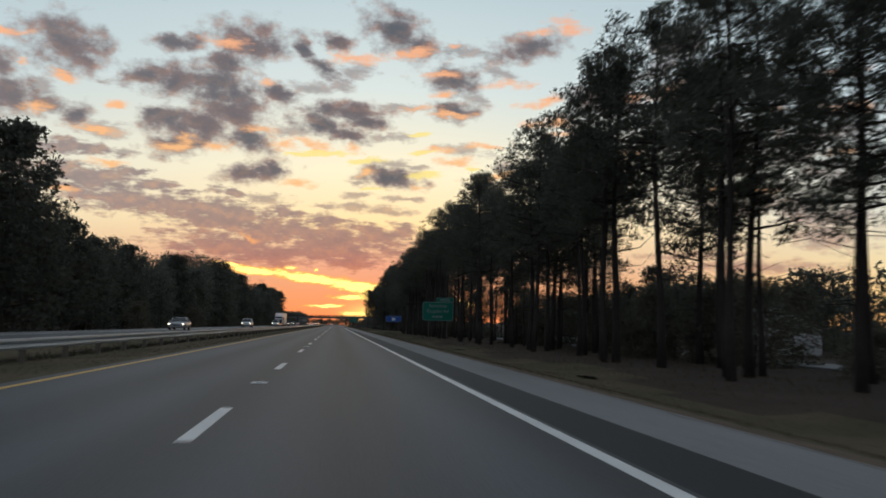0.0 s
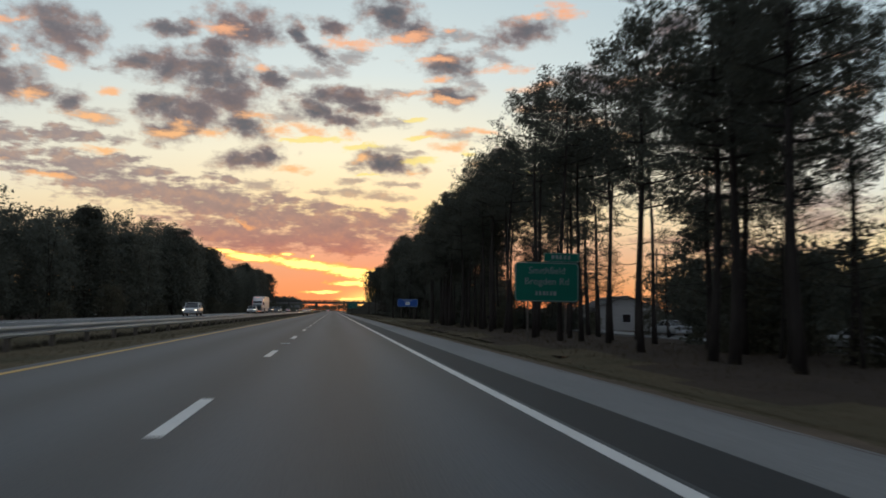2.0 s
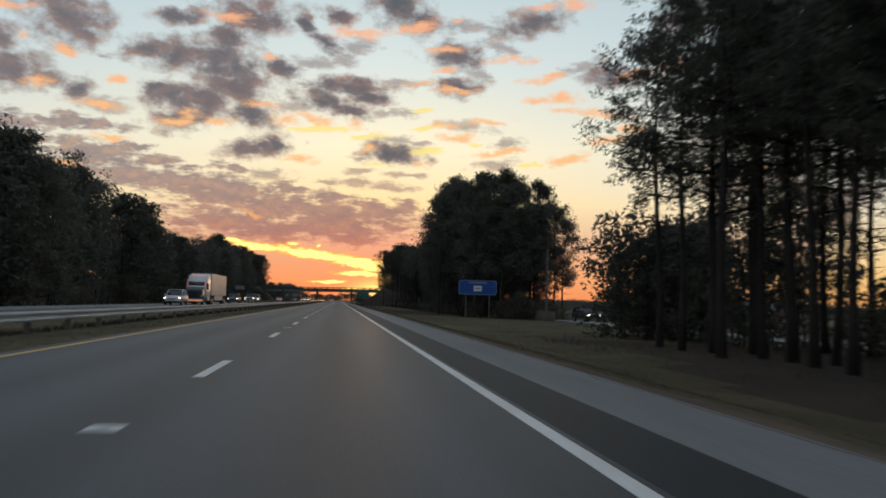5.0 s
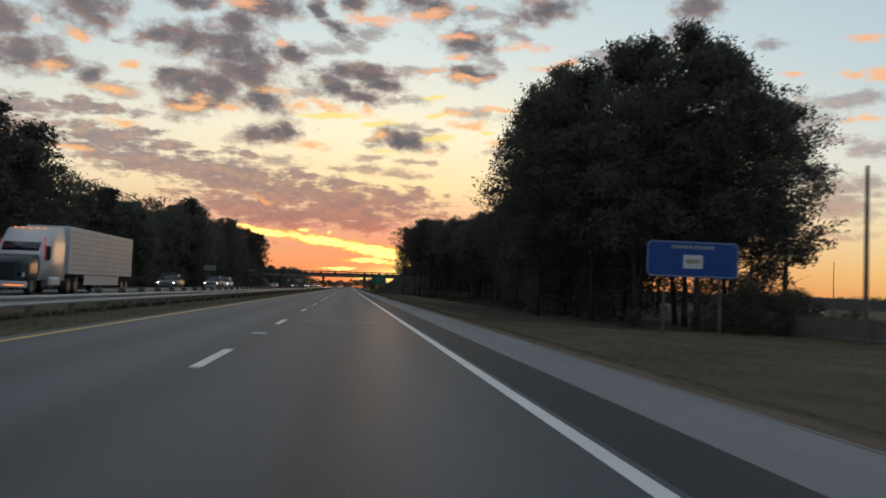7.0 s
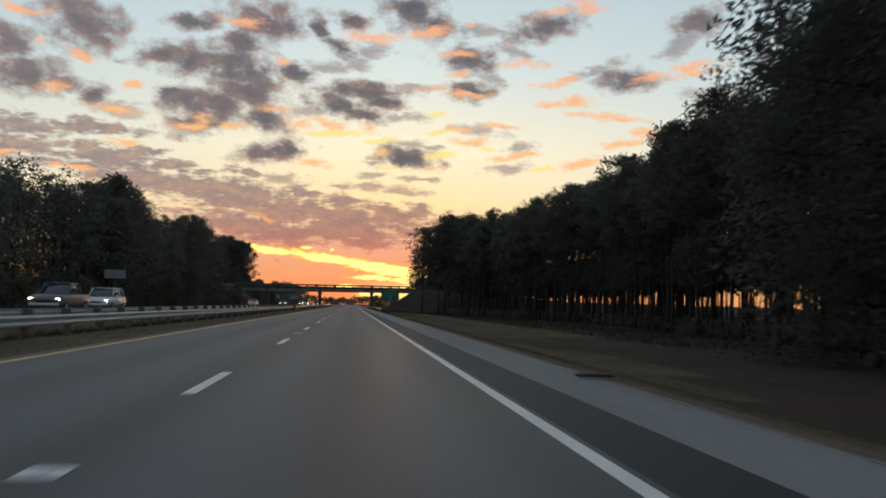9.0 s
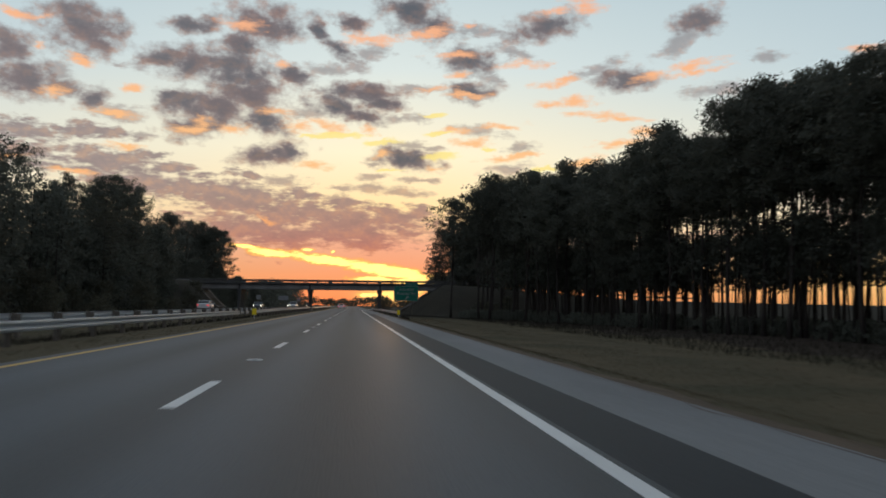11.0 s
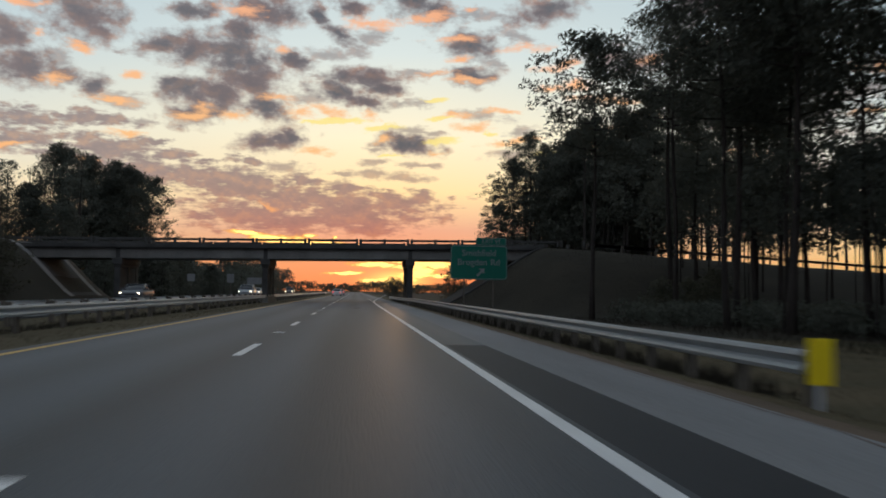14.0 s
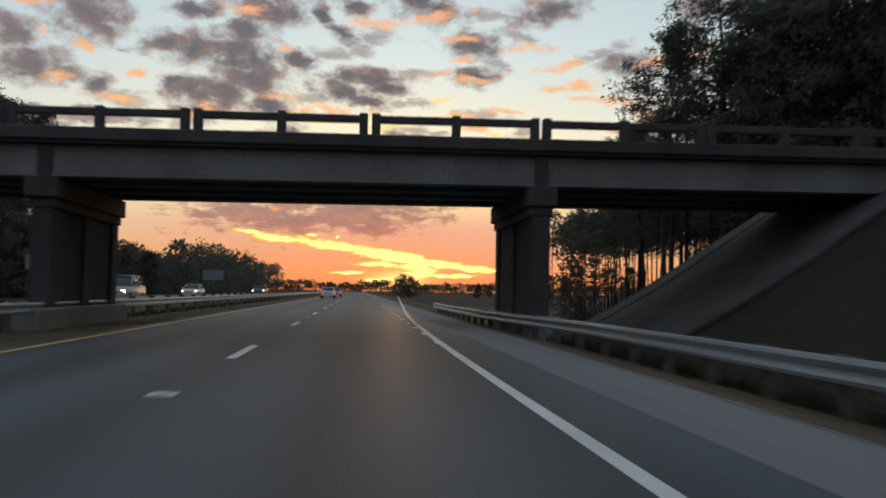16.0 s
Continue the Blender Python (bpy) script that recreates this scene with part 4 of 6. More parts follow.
PINE_TALL = "tall loblolly pine with bare trunk and high dark crown"
PINE_FULL = "broad dark evergreen with foliage nearly down to the ground"
models = {
    "near": [grow_tree(s, h, c, 3.3, n, 30, pine_shape, NEEDLES, PINE_TALL, limbs=26, clump_r=(0.35, 0.7), size=0.15, slim=0.27, snags=7, girth=0.22) for s, h, c, n in ((1, 18.5, 0.36, 415), (2, 17.5, 0.43, 350), (3, 19.5, 0.34, 440), (4, 18, 0.45, 340))],
    "open": [grow_tree(s, h, c, 3.0, n, 29, pine_shape, NEEDLES, "tall slender pine with long bare trunk and open crown", limbs=20, clump_r=(0.35, 0.68), size=0.145, slim=0.27, snags=6) for s, h, c, n in ((41, 18.5, 0.44, 290), (42, 17.5, 0.52, 250), (43, 19, 0.48, 280))],
    "high": [grow_tree(s, h, c, 3.2, n, 27, pine_shape, NEEDLES, "tall straight pine with bare limbs below a small high crown", limbs=16, clump_r=(0.4, 0.75), size=0.14, slim=0.26, snags=9) for s, h, c, n in ((61, 20, 0.60, 230), (62, 19, 0.64, 200), (63, 20.5, 0.62, 220))],
    "wood": [grow_tree(s, h, c, 3.1, n, 22, pine_shape, NEEDLES, "tall woodland pine with bare trunk and rounded dark crown", limbs=20, clump_r=(0.55, 1.0), size=0.19, slim=0.34, snags=5) for s, h, c, n in ((71, 20, 0.55, 300), (72, 19, 0.58, 260), (73, 21, 0.53, 310), (74, 19.6, 0.56, 270))],
    "tall": [grow_tree(s, h, c, 3.3, n, 18, pine_shape, NEEDLES, PINE_TALL, limbs=20, clump_r=(0.6, 1.05), size=0.2, slim=0.36, snags=4) for s, h, c, n in ((5, 20, 0.30, 430), (6, 19, 0.34, 390), (7, 21, 0.28, 460), (8, 18.5, 0.36, 360))],
    "full": [grow_tree(s, h, 0.1, sp, n, 10, full_shape, NEEDLES, PINE_FULL, "evergreen_tree", limbs=30, clump_r=(0.6, 1.05), size=0.27) for s, h, sp, n in ((11, 15, 3.9, 640), (12, 17, 4.3, 720), (13, 13, 3.7, 560))],
    "dome": [grow_tree(s, h, 0.06, 4.7, n, 30, full_shape, NEEDLES, "massive round-crowned dark tree in a dense clump", "evergreen_tree", limbs=40, clump_r=(0.7, 1.2), size=0.17, slim=0.34, girth=0.26) for s, h, n in ((51, 21, 900), (52, 19.5, 840))],
    "thin": [grow_tree(s, h, 0.42, 3.0, n, 12, pine_shape, LEAVES, "thin open tree with sparse autumn leaves", "open_tree", limbs=26, clump_r=(0.5, 0.9), size=0.16, slim=0.3, snags=4) for s, h, n in ((21, 15, 150), (22, 17, 170))],
    "under": [grow_tree(s, h, 0.05, sp, n, 16, full_shape, LEAVES, "dense dark evergreen shrub among the trunks", "shrub", girth=0.07, limbs=14, clump_r=(0.45, 0.8), size=0.15) for s, h, sp, n in ((31, 3.6, 1.9, 130), (32, 5.0, 2.2, 170), (33, 2.4, 1.6, 90))],
}
used = set()
tree_rng = random.Random(7)


def plant(kind, x, y, scale=1.0, pick=None):
    src = models[kind][tree_rng.randrange(len(models[kind])) if pick is None else pick]
    turn, size = tree_rng.uniform(0, 360), scale * tree_rng.uniform(0.9, 1.1)
    m = pose(x, y, land(x, y), 0, 0, turn)
    if src.name in used:
        ob = copy_thing(src, m)
    else:
        used.add(src.name)
        ob = src
        ob.matrix_basis = m
    ob.scale = (size, size, size)
    return ob


def grove(kind, x0, x1, y0, y1, count, scale=1.0, gap=1.6, keep=None):
    spots = []
    tries = 0
    while len(spots) < count and tries < count * 40:
        tries += 1
        x, y = tree_rng.uniform(x0, x1), tree_rng.uniform(y0, y1)
        if keep and not keep(x, y):
            continue
        if all((x - a) ** 2 + (y - b) ** 2 > gap * gap for a, b in spots):
            spots.append((x, y))
            plant(kind, x, y, scale(y) if callable(scale) else scale)
    return spots


def wood_mass(spots, label, per_tree=70, name="pine_wood", size=0.26, puff=(0.7, 1.3)):
    """The trees behind a wood's front row, joined: trunks and crowns of clumps. spots: x, y, height, bare share of the trunk, reach."""
    rng = np.random.default_rng(len(spots))
    cs, rs, tv, tf = [], [], [], []
    for x, y, h, clear, reach in spots:
        z0 = land(x, y)
        g = 0.008 * h
        v2, f2 = tube([(x, y, z0 - 0.3), (x + rng.normal(0, 0.2), y, z0 + h * 0.5), (x + rng.normal(0, 0.3), y, z0 + h * 0.95)], [g, g * 0.7, 0.03], 6)
        o = len(tv)
        tv += v2
        for f in f2:
            if len(f) == 4:
                tf += [(f[0] + o, f[1] + o, f[2] + o), (f[0] + o, f[2] + o, f[3] + o)]
        u = rng.uniform(0, 1, per_tree) ** 0.8
        a = rng.uniform(0, 2 * np.pi, per_tree)
        r = reach * np.sqrt(rng.uniform(0, 1, per_tree)) * np.sin(np.pi * (0.15 + 0.8 * u)) ** 0.6
        cs += list(np.stack([x + r * np.cos(a), y + r * np.sin(a), z0 + h * (clear + (1 - clear) * u)], 1))
        rs += list(rng.uniform(*puff, per_tree))
    v, f = needle_cloud(cs, rs, 13, rng, size)
    v = np.concatenate([v, np.array([tuple(p) for p in tv])])
    f = np.concatenate([f, np.array(tf) + len(cs) * 39])
    me = fast_mesh(name, v, f, NEEDLES)
    me.materials.append(BARK)
    idx = np.zeros(len(f), np.int32)
    idx[len(cs) * 13:] = 1
    me.polygons.foreach_set("material_index", idx)
    return tagged(new(name, me), label, "woods", kind="stuff")


def scatter_spots(n, x0, x1, y0, y1, h, clear, reach, keep=None):
    out = []
    while len(out) < n:
        x, y = tree_rng.uniform(x0, x1), tree_rng.uniform(y0, y1)
        if keep is None or keep(x, y):
            hh = (h(y) if callable(h) else h) * tree_rng.uniform(0.85, 1.08)
            out.append((x, y, hh, clear, reach * tree_rng.uniform(0.8, 1.2)))
    return out


# pines between the ditch and the houses
grove("open", 14.2, 17.4, -8, 84, 11, 1.04, 3.4)
grove("near", 14.4, 17.4, 8, 60, 4, 1.0, 3.4)
grove("near", 17.4, 25, 8, 70, 8, 1.0, 3.8)
grove("high", 17.4, 25, 20, 70, 4, 0.95, 3.8)
grove("open", 17.8, 23, 60, 104, 5, 1.0, 3.4)
grove("near", 14.4, 22, 64, 94, 6, 1.0, 3.2)
grove("open", 14.2, 17.2, 84, 101, 4, 1.0, 3.0)
grove("near", 18.5, 24, 90, 112, 3, 1.0, 3.2)
grove("high", 14.2, 17.2, 116, 160, 11, 0.98, 2.6)
grove("high", 17.2, 24, 114, 162, 12, 1.0, 2.6)
grove("open", 17.2, 24, 120, 160, 4, 1.0, 2.6)
grove("open", 18, 25, 150, 192, 6, 0.98, 2.6)
grove("near", 14.2, 17.6, 170, 194, 5, 0.98, 2.6)
grove("open", 14.2, 20, 156, 194, 15, 0.98, 2.4)
grove("near", 17.6, 24, 172, 194, 3, 0.95, 2.8)
grove("under", 22, 30, 10, 112, 34, 1.05, 2.0)
grove("under", 23, 30, 134, 168, 5, 0.6, 2.2)
for x, y in ((29, 228), (32, 232), (30.5, 223), (34, 227), (27.5, 233)):
    plant("full", x, y, 0.56)
grove("under", 20, 29, 160, 192, 9, 0.9, 2.2)
wood_mass(scatter_spots(12, 16.8, 21.5, 203, 212, 7.4, 0.0, 2.4), "low dark trees in the gap before the field", 60, "brush", 0.2, (0.5, 0.9))
wood_mass(scatter_spots(18, 21, 26.5, 195, 207, 7.6, 0.0, 2.6), "low dark trees closing the end of the pines", 60, "brush", 0.2, (0.5, 0.9))
grove("thin", 22, 33, 126, 204, 18, 0.62, 3.0)
grove("thin", 20, 30, 70, 116, 8, 0.6, 3.0)
plant("full", 25.5, 117, 0.62, 1)
plant("full", 24.8, 150, 0.55, 0)
grove("full", 33, 37, 60, 150, 9, 0.5, 5.0)
wood_mass(scatter_spots(30, 23, 27, 50, 112, 5.9, 0.2, 2.0), "low dark trees along the frontage road", 46, "brush", 0.2, (0.5, 0.9))
wood_mass(scatter_spots(16, 24, 27, 152, 192, 1.8, 0.0, 2.0), "low dark trees at the end of the pines", 46, "brush", 0.2, (0.5, 0.9))
wood_mass(scatter_spots(18, 32, 36, 96, 150, 5.5, 0.0, 2.4), "low dark trees beside the houses", 46, "brush", 0.22, (0.5, 1.0))
# the dense clump behind the blue board
for x, y, s in ((19.4, 291, 1.16), (19.2, 300, 1.17), (25.4, 302, 1.0), (20.6, 309, 1.05), (26.2, 313, 0.92)):
    plant("dome", x, y, s)
for x, y, s in ((18.8, 270, 1.06), (22, 267.5, 1.04), (25, 269, 1.02), (27.6, 272, 0.95), (20.8, 275, 1.04), (24, 276, 1.06), (27, 279, 1.0), (22.6, 283, 1.08), (18.6, 279, 1.06), (19, 285, 1.08), (25.5, 288, 1.05)):
    plant("tall", x, y, s)
wood_mass(scatter_spots(20, 20.5, 27, 293, 318, 18, 0.06, 3.0), "dark inner trees of a dense roadside clump", 80)
for x, y, s in ((31, 273, 0.98), (33.2, 277, 0.86), (29.6, 280, 1.04), (15.6, 284, 0.96), (17.2, 292, 1.1), (23.4, 273, 1.1)):
    plant("tall", x, y, s)
plant("dome", 22.6, 281, 1.08)
grove("under", 17, 30, 262, 268, 12, 0.5, 1.6)
plant("dome", 27.6, 274.5, 0.95)
plant("under", 24.5, 267, 0.7, 1)
plant("under", 28.5, 268, 0.6, 1)


def wood_front(y):
    """Where the long wood's front trees stand."""
    return float(np.interp(y, (318, 331, 357, 396, 419, 443, 468, 480, 496), (26, 27.4, 30.4, 34.5, 30.5, 28.5, 23.5, 18.5, 17.5)))


def in_wood(x, y):
    return wood_front(y) + 2 < x < wood_front(y) + 15


def wood_height(y):
    return float(np.interp(y, (320, 380, 446, 466, 490), (19.6, 20.2, 20.8, 23.0, 24.0)))


grove("wood", 20, 40, 316, 474, 66, lambda y: wood_height(y) / 19.6, 2.6, lambda x, y: wood_front(y) < x < wood_front(y) + 4)
wood_mass(scatter_spots(185, 20, 52, 318, 468, wood_height, 0.6, 2.8, in_wood), "close-set pines deeper in the roadside wood", 62)
wood_mass(scatter_spots(400, 20, 52, 318, 474, 10.2, 0.46, 2.4, lambda x, y: wood_front(y) + 0.5 < x < wood_front(y) + 13), "half-grown evergreens beneath the tall pines", 40, "evergreen_wood", 0.22, (0.5, 0.95))
wood_mass(scatter_spots(330, 20, 56, 320, 500, 1.4, 0.0, 1.9, lambda x, y: wood_front(y) + 1.0 < x < wood_front(y) + 14), "low brush on the floor of the roadside wood", 26, "brush", 0.17, (0.35, 0.65))
for kind, x, y, s in (("wood", 18.3, 495.5, 1.22), ("high", 23.5, 492.3, 1.26), ("high", 25.4, 498.5, 1.28), ("wood", 24, 483, 1.16), ("high", 26.4, 488, 1.22), ("wood", 24.6, 478, 1.12), ("wood", 28.5, 486, 1.15), ("high", 29.5, 492, 1.24), ("high", 33, 491, 1.14), ("high", 31.6, 500, 1.22), ("wood", 20.8, 477.5, 1.08)):
    plant(kind, x, y, s)
wood_mass(scatter_spots(52, 22, 54, 480, 514, 12.6, 0.5, 2.8, lambda x, y: x > 22 + (y - 480) * 0.2), "pines standing behind the bank", 60)
# beyond the side road
for x, y, s in ((29.6, 503, 1.12), (35, 503, 1.1)):
    plant("open", x, y, s)
for x, y, s in ((20.6, 549, 0.92), (22.3, 552, 1.2), (24.6, 548, 1.3), (27, 551, 1.36), (23.6, 556, 1.26)):
    plant("open", x, y, s)
plant("near", 21.4, 555, 0.85)
grove("tall", 27, 36, 544, 556, 8, 1.2, 2.4)
grove("tall", 34, 46, 536, 556, 7, 1.26, 2.8)
grove("under", 19, 32, 490, 502, 7, 0.8, 2.0)
grove("high", 22, 40, 562, 604, 18, 0.62, 2.2)
wood_mass(scatter_spots(50, 22, 50, 560, 620, 12.5, 0.68, 2.0), "slender pines seen beneath the bridge", 40)
wood_mass(scatter_spots(28, 33, 52, 538, 564, 27, 0.42, 3.0), "tall pines behind the side road", 60, "pine_wood", 0.2, (0.5, 0.95))
wood_mass(scatter_spots(30, 25, 40.5, 537, 560, 24, 0.08, 2.8), "dense pines standing above the side road", 60, "pine_wood", 0.2, (0.5, 0.95))
wood_mass(scatter_spots(60, 33, 80, 536, 610, 22, 0.42, 3.2), "pines massed behind the side road", 80)
plant("under", 12.8, 541, 1.0, 1)

# far side of the oncoming carriageway
def west(y):
    return float(np.interp(y, (50, 70, 97, 105, 113, 150, 190, 223, 240, 272, 300, 314, 326, 363, 383, 400, 430, 446, 454, 480, 500, 512), (19.5, 20, 19, 16, 12, 12, 12.6, 16, 16.8, 17.4, 16.8, 15.4, 13, 13, 14.6, 16, 16.4, 13.6, 9.6, 9.4, 12, 14))) / 14.3


grove("full", -38, -33, -20, 512, 50, west, 4.0)
wood_mass(scatter_spots(60, -37, -33.5, -20, 510, lambda y: 15.2 * west(y), 0.0, 3.2), "dark front trees beyond the oncoming carriageway", 70)
wood_mass(scatter_spots(60, -48, -36, 440, 514, 9.4, 0.0, 3.6), "low dark trees on the far side by the bridge", 70)
wood_mass(scatter_spots(430, -49, -35, -25, 508, lambda y: 16.4 * west(y), 0.02, 3.8), "dark pines massed beyond the oncoming carriageway", 76)
grove("thin", -42, -34, 452, 492, 8, 1.0, 3.6)
grove("open", -46, -35, 456, 492, 15, 1.14, 2.6)
grove("under", -33, -29, 0, 512, 40, 0.9, 4.0)
for x, y, s in ((-40.2, 584, 1.34), (-45.5, 597, 1.38), (-47.5, 586, 1.42), (-41, 605, 1.22), (-42, 596, 1.32), (-50, 592, 1.4)):
    plant("tall", x, y, s)
for x, y, s in ((-43.5, 588, 1.26), (-43, 601, 1.12), (-53, 590, 1.3), (-60, 594, 1.2), (-68, 590, 1.25)):
    plant("dome", x, y, s)
for x, y, s in ((-36, 541, 0.62), (-41, 543, 0.75), (-46, 541, 0.8)):
    plant("full", x, y, s)
wood_mass(scatter_spots(60, -84, -46, 578, 604, 24, 0.04, 3.6), "tall dark pines beyond the far end of the bridge", 80)
grove("full", -44, -33, 556, 640, 14, 0.66, 3.6)
wood_mass(scatter_spots(110, -90, -29, 655, 800, 10.5, 0.0, 4.5), "low solid wood beyond the oncoming carriageway", 60, "pine_wood", 0.45, (1.2, 2.0))
# trees round the houses and past the bridge
wood_mass(scatter_spots(120, 46, 66, 10, 188, 8.0, 0.0, 3.2), "dark trees standing behind the houses", 60, "pine_wood", 0.32, (0.8, 1.4))
wood_mass([(14.8, 750, 7.0, 0.0, 4.0), (13.2, 751, 5.8, 0.0, 3.2), (16.6, 751, 5.6, 0.0, 3.0)], "round dark bush standing alone beside the far road", 90, "bush", 0.3)
grove("full", 16, 120, 640, 900, 14, 0.4, 6.0, lambda x, y: x > 30 + (y - 640) * 0.06)
# ---- signs ----


def words(text, size, mat, parent, x, z, y=-0.02, name="lettering"):
    cu = bpy.data.curves.new(name, "FONT")
    cu.body, cu.size, cu.align_x, cu.align_y, cu.extrude = text, size, "CENTER", "CENTER", 0.002
    tmp = bpy.data.objects.new(name, cu)
    scene.collection.objects.link(tmp)
    dg = bpy.context.evaluated_depsgraph_get()
    me = bpy.data.meshes.new_from_object(tmp.evaluated_get(dg))
    bpy.data.objects.remove(tmp)
    me.materials.clear()
    me.materials.append(mat)
    ob = part(name, me, None, parent)
    ob.matrix_basis = pose(x, y, z, 90, 0, 0)
    return ob


def round_plate(w, h, r, y0, y1):
    """A plate with rounded corners, centred on x = 0, its foot at z = 0."""
    bm = bmesh.new()
    ring = []
    for cx, cz, a0 in ((w / 2 - r, h - r, 0), (-w / 2 + r, h - r, 90), (-w / 2 + r, r, 180), (w / 2 - r, r, 270)):
        for k in range(5):
            a = radians(a0 + 22.5 * k)
            ring.append((cx + r * math.cos(a), cz + r * math.sin(a)))
    f = bm.faces.new([bm.verts.new((x, y0, z)) for x, z in ring])
    out = bmesh.ops.extrude_face_region(bm, geom=[f])
    for v in out["geom"]:
        if isinstance(v, bmesh.types.BMVert):
            v.co.y = y1
    bmesh.ops.recalc_face_normals(bm, faces=bm.faces[:])
    return bm


def border(w, h, r, inset, width, y):
    bm = bmesh.new()
    rings = []
    for d in (inset, inset + width):
        ring = []
        ww, hh, rr = w - 2 * d, h - 2 * d, max(0.02, r - d)
        for cx, cz, a0 in ((ww / 2 - rr, h / 2 + hh / 2 - rr, 0), (-ww / 2 + rr, h / 2 + hh / 2 - rr, 90), (-ww / 2 + rr, h / 2 - hh / 2 + rr, 180), (ww / 2 - rr, h / 2 - hh / 2 + rr, 270)):
            for k in range(5):
                a = radians(a0 + 22.5 * k)
                ring.append(bm.verts.new((cx + rr * math.cos(a), y, cz + rr * math.sin(a))))
        rings.append(ring)
    n = len(rings[0])
    for i in range(n):
        bm.faces.new((rings[0][i], rings[0][(i + 1) % n], rings[1][(i + 1) % n], rings[1][i]))
    return bm


def steel_post(parent, x, y, z0, z1, w=0.1):
    bm = bmesh.new()
    add_box(bm, x - w / 2, x + w / 2, y, y + 0.02, z0, z1)
    add_box(bm, x - w / 2, x + w / 2, y + w + 0.02, y + w + 0.04, z0, z1)
    add_box(bm, x - 0.012, x + 0.012, y + 0.02, y + w + 0.02, z0, z1)
    part("post", bm, POST_WOOD, parent)


def bars(parent, mat, w, h, x, z, y, rng, gap=0.25):
    """Lettering too small to read: a row of plain bars."""
    pos = x - w / 2
    while pos < x + w / 2 - 0.08:
        n = rng.uniform(0.12, 0.2)
        part("legend_bar", box(pos, min(pos + n, x + w / 2), y - 0.003, y, z - h / 2, z + h / 2), mat, parent)
        pos += n + (gap * rng.uniform(0.25, 0.5))


def big_board(x0, x1, y, z0, z1, mat, label, post_xs, tab=None):
    cx = (x0 + x1) / 2
    zg = land(cx, y)
    root = thing("road_sign", (cx, y, zg), label, "road sign", "boards beside the carriageway")
    w, h = x1 - x0, z1 - z0
    bm = round_plate(w, h, 0.28, 0.0, 0.02)
    for v in bm.verts:
        v.co.z += z0 - zg
    panel = part("panel", bm, mat, root)
    bm = border(w, h, 0.28, 0.04, 0.045, -0.004)
    for v in bm.verts:
        v.co.z += z0 - zg
    part("border", bm, LEGEND, panel, "white reflective border")
    for px in post_xs:
        steel_post(root, px - cx, 0.05, -0.3, z1 - zg - 0.15)
    for k in (0.2, 0.8):
        part("brace", box(-w / 2 + 0.15, w / 2 - 0.15, 0.022, 0.048, z0 - zg + h * k - 0.04, z0 - zg + h * k + 0.04), SIGN_BACK, root)
    if tab:
        tx0, tx1, th = tab
        bm = round_plate(tx1 - tx0, th, 0.12, 0.0, 0.02)
        for v in bm.verts:
            v.co.x += (tx0 + tx1) / 2 - cx
            v.co.z += z1 - zg + 0.02
        t = part("exit_tab", bm, mat, root)
        bm = border(tx1 - tx0, th, 0.12, 0.03, 0.03, -0.004)
        for v in bm.verts:
            v.co.x += (tx0 + tx1) / 2 - cx
            v.co.z += z1 - zg + 0.02
        part("border", bm, LEGEND, t)
        part("tab_bracket", box((tx0 + tx1) / 2 - cx - 0.06, (tx0 + tx1) / 2 - cx + 0.06, 0.022, 0.06, z1 - zg - 0.6, z1 - zg + th), SIGN_BACK, root)
        return root, panel, z0 - zg, t
    return root, panel, z0 - zg


sign_rng = random.Random(3)
# exit board in front of the bridge
root, panel, zb, tab = big_board(7.75, 12.45, 500.4, 2.15, 4.95, SIGN_GREEN, "green exit board with white lettering and slanting arrow on steel posts", (8.9, 11.3), (9.85, 12.35, 0.62))
words("Smithfield", 0.72, LEGEND, panel, 0.0, zb + 2.15)
words("Brogden", 0.72, LEGEND, panel, -0.55, zb + 1.4)
words("Rd", 0.72, LEGEND, panel, 1.34, zb + 1.4)
words("EXIT", 0.46, LEGEND, tab, 0.7, zb + 2.8 + 0.33)
words("93", 0.46, LEGEND, tab, 1.52, zb + 2.8 + 0.33)
bm = bmesh.new()
outline = [(-0.09, -0.42), (0.09, -0.42), (0.09, 0.1), (0.3, 0.1), (0.0, 0.45), (-0.3, 0.1), (-0.09, 0.1)]
bm.faces.new([bm.verts.new((a, 0, b)) for a, b in outline])
for v in bm.verts:
    c, s = math.cos(radians(-45)), math.sin(radians(-45))
    a, b = v.co.x, v.co.z
    v.co = Vector((0.15 + a * c - b * s, -0.008, zb + 0.6 + a * s + b * c))
part("arrow", bm, LEGEND, panel, "white slanting arrow")
# advance board among the pines
root, panel, zb, tab = big_board(11.2, 15.45, 114.3, 1.85, 4.42, SIGN_GREEN, "green advance board with three lines of white lettering among pines", (12.1, 14.6), (13.1, 15.5, 0.6))
words("Smithfield", 0.62, LEGEND, panel, 0.0, zb + 2.0)
words("Brogden Rd", 0.62, LEGEND, panel, 0.0, zb + 1.3)
bars(panel, LEGEND, 1.5, 0.26, 0, zb + 0.55, -0.004, sign_rng)
bars(tab, LEGEND, 1.4, 0.26, 1.0, zb + 2.9, -0.004, sign_rng)
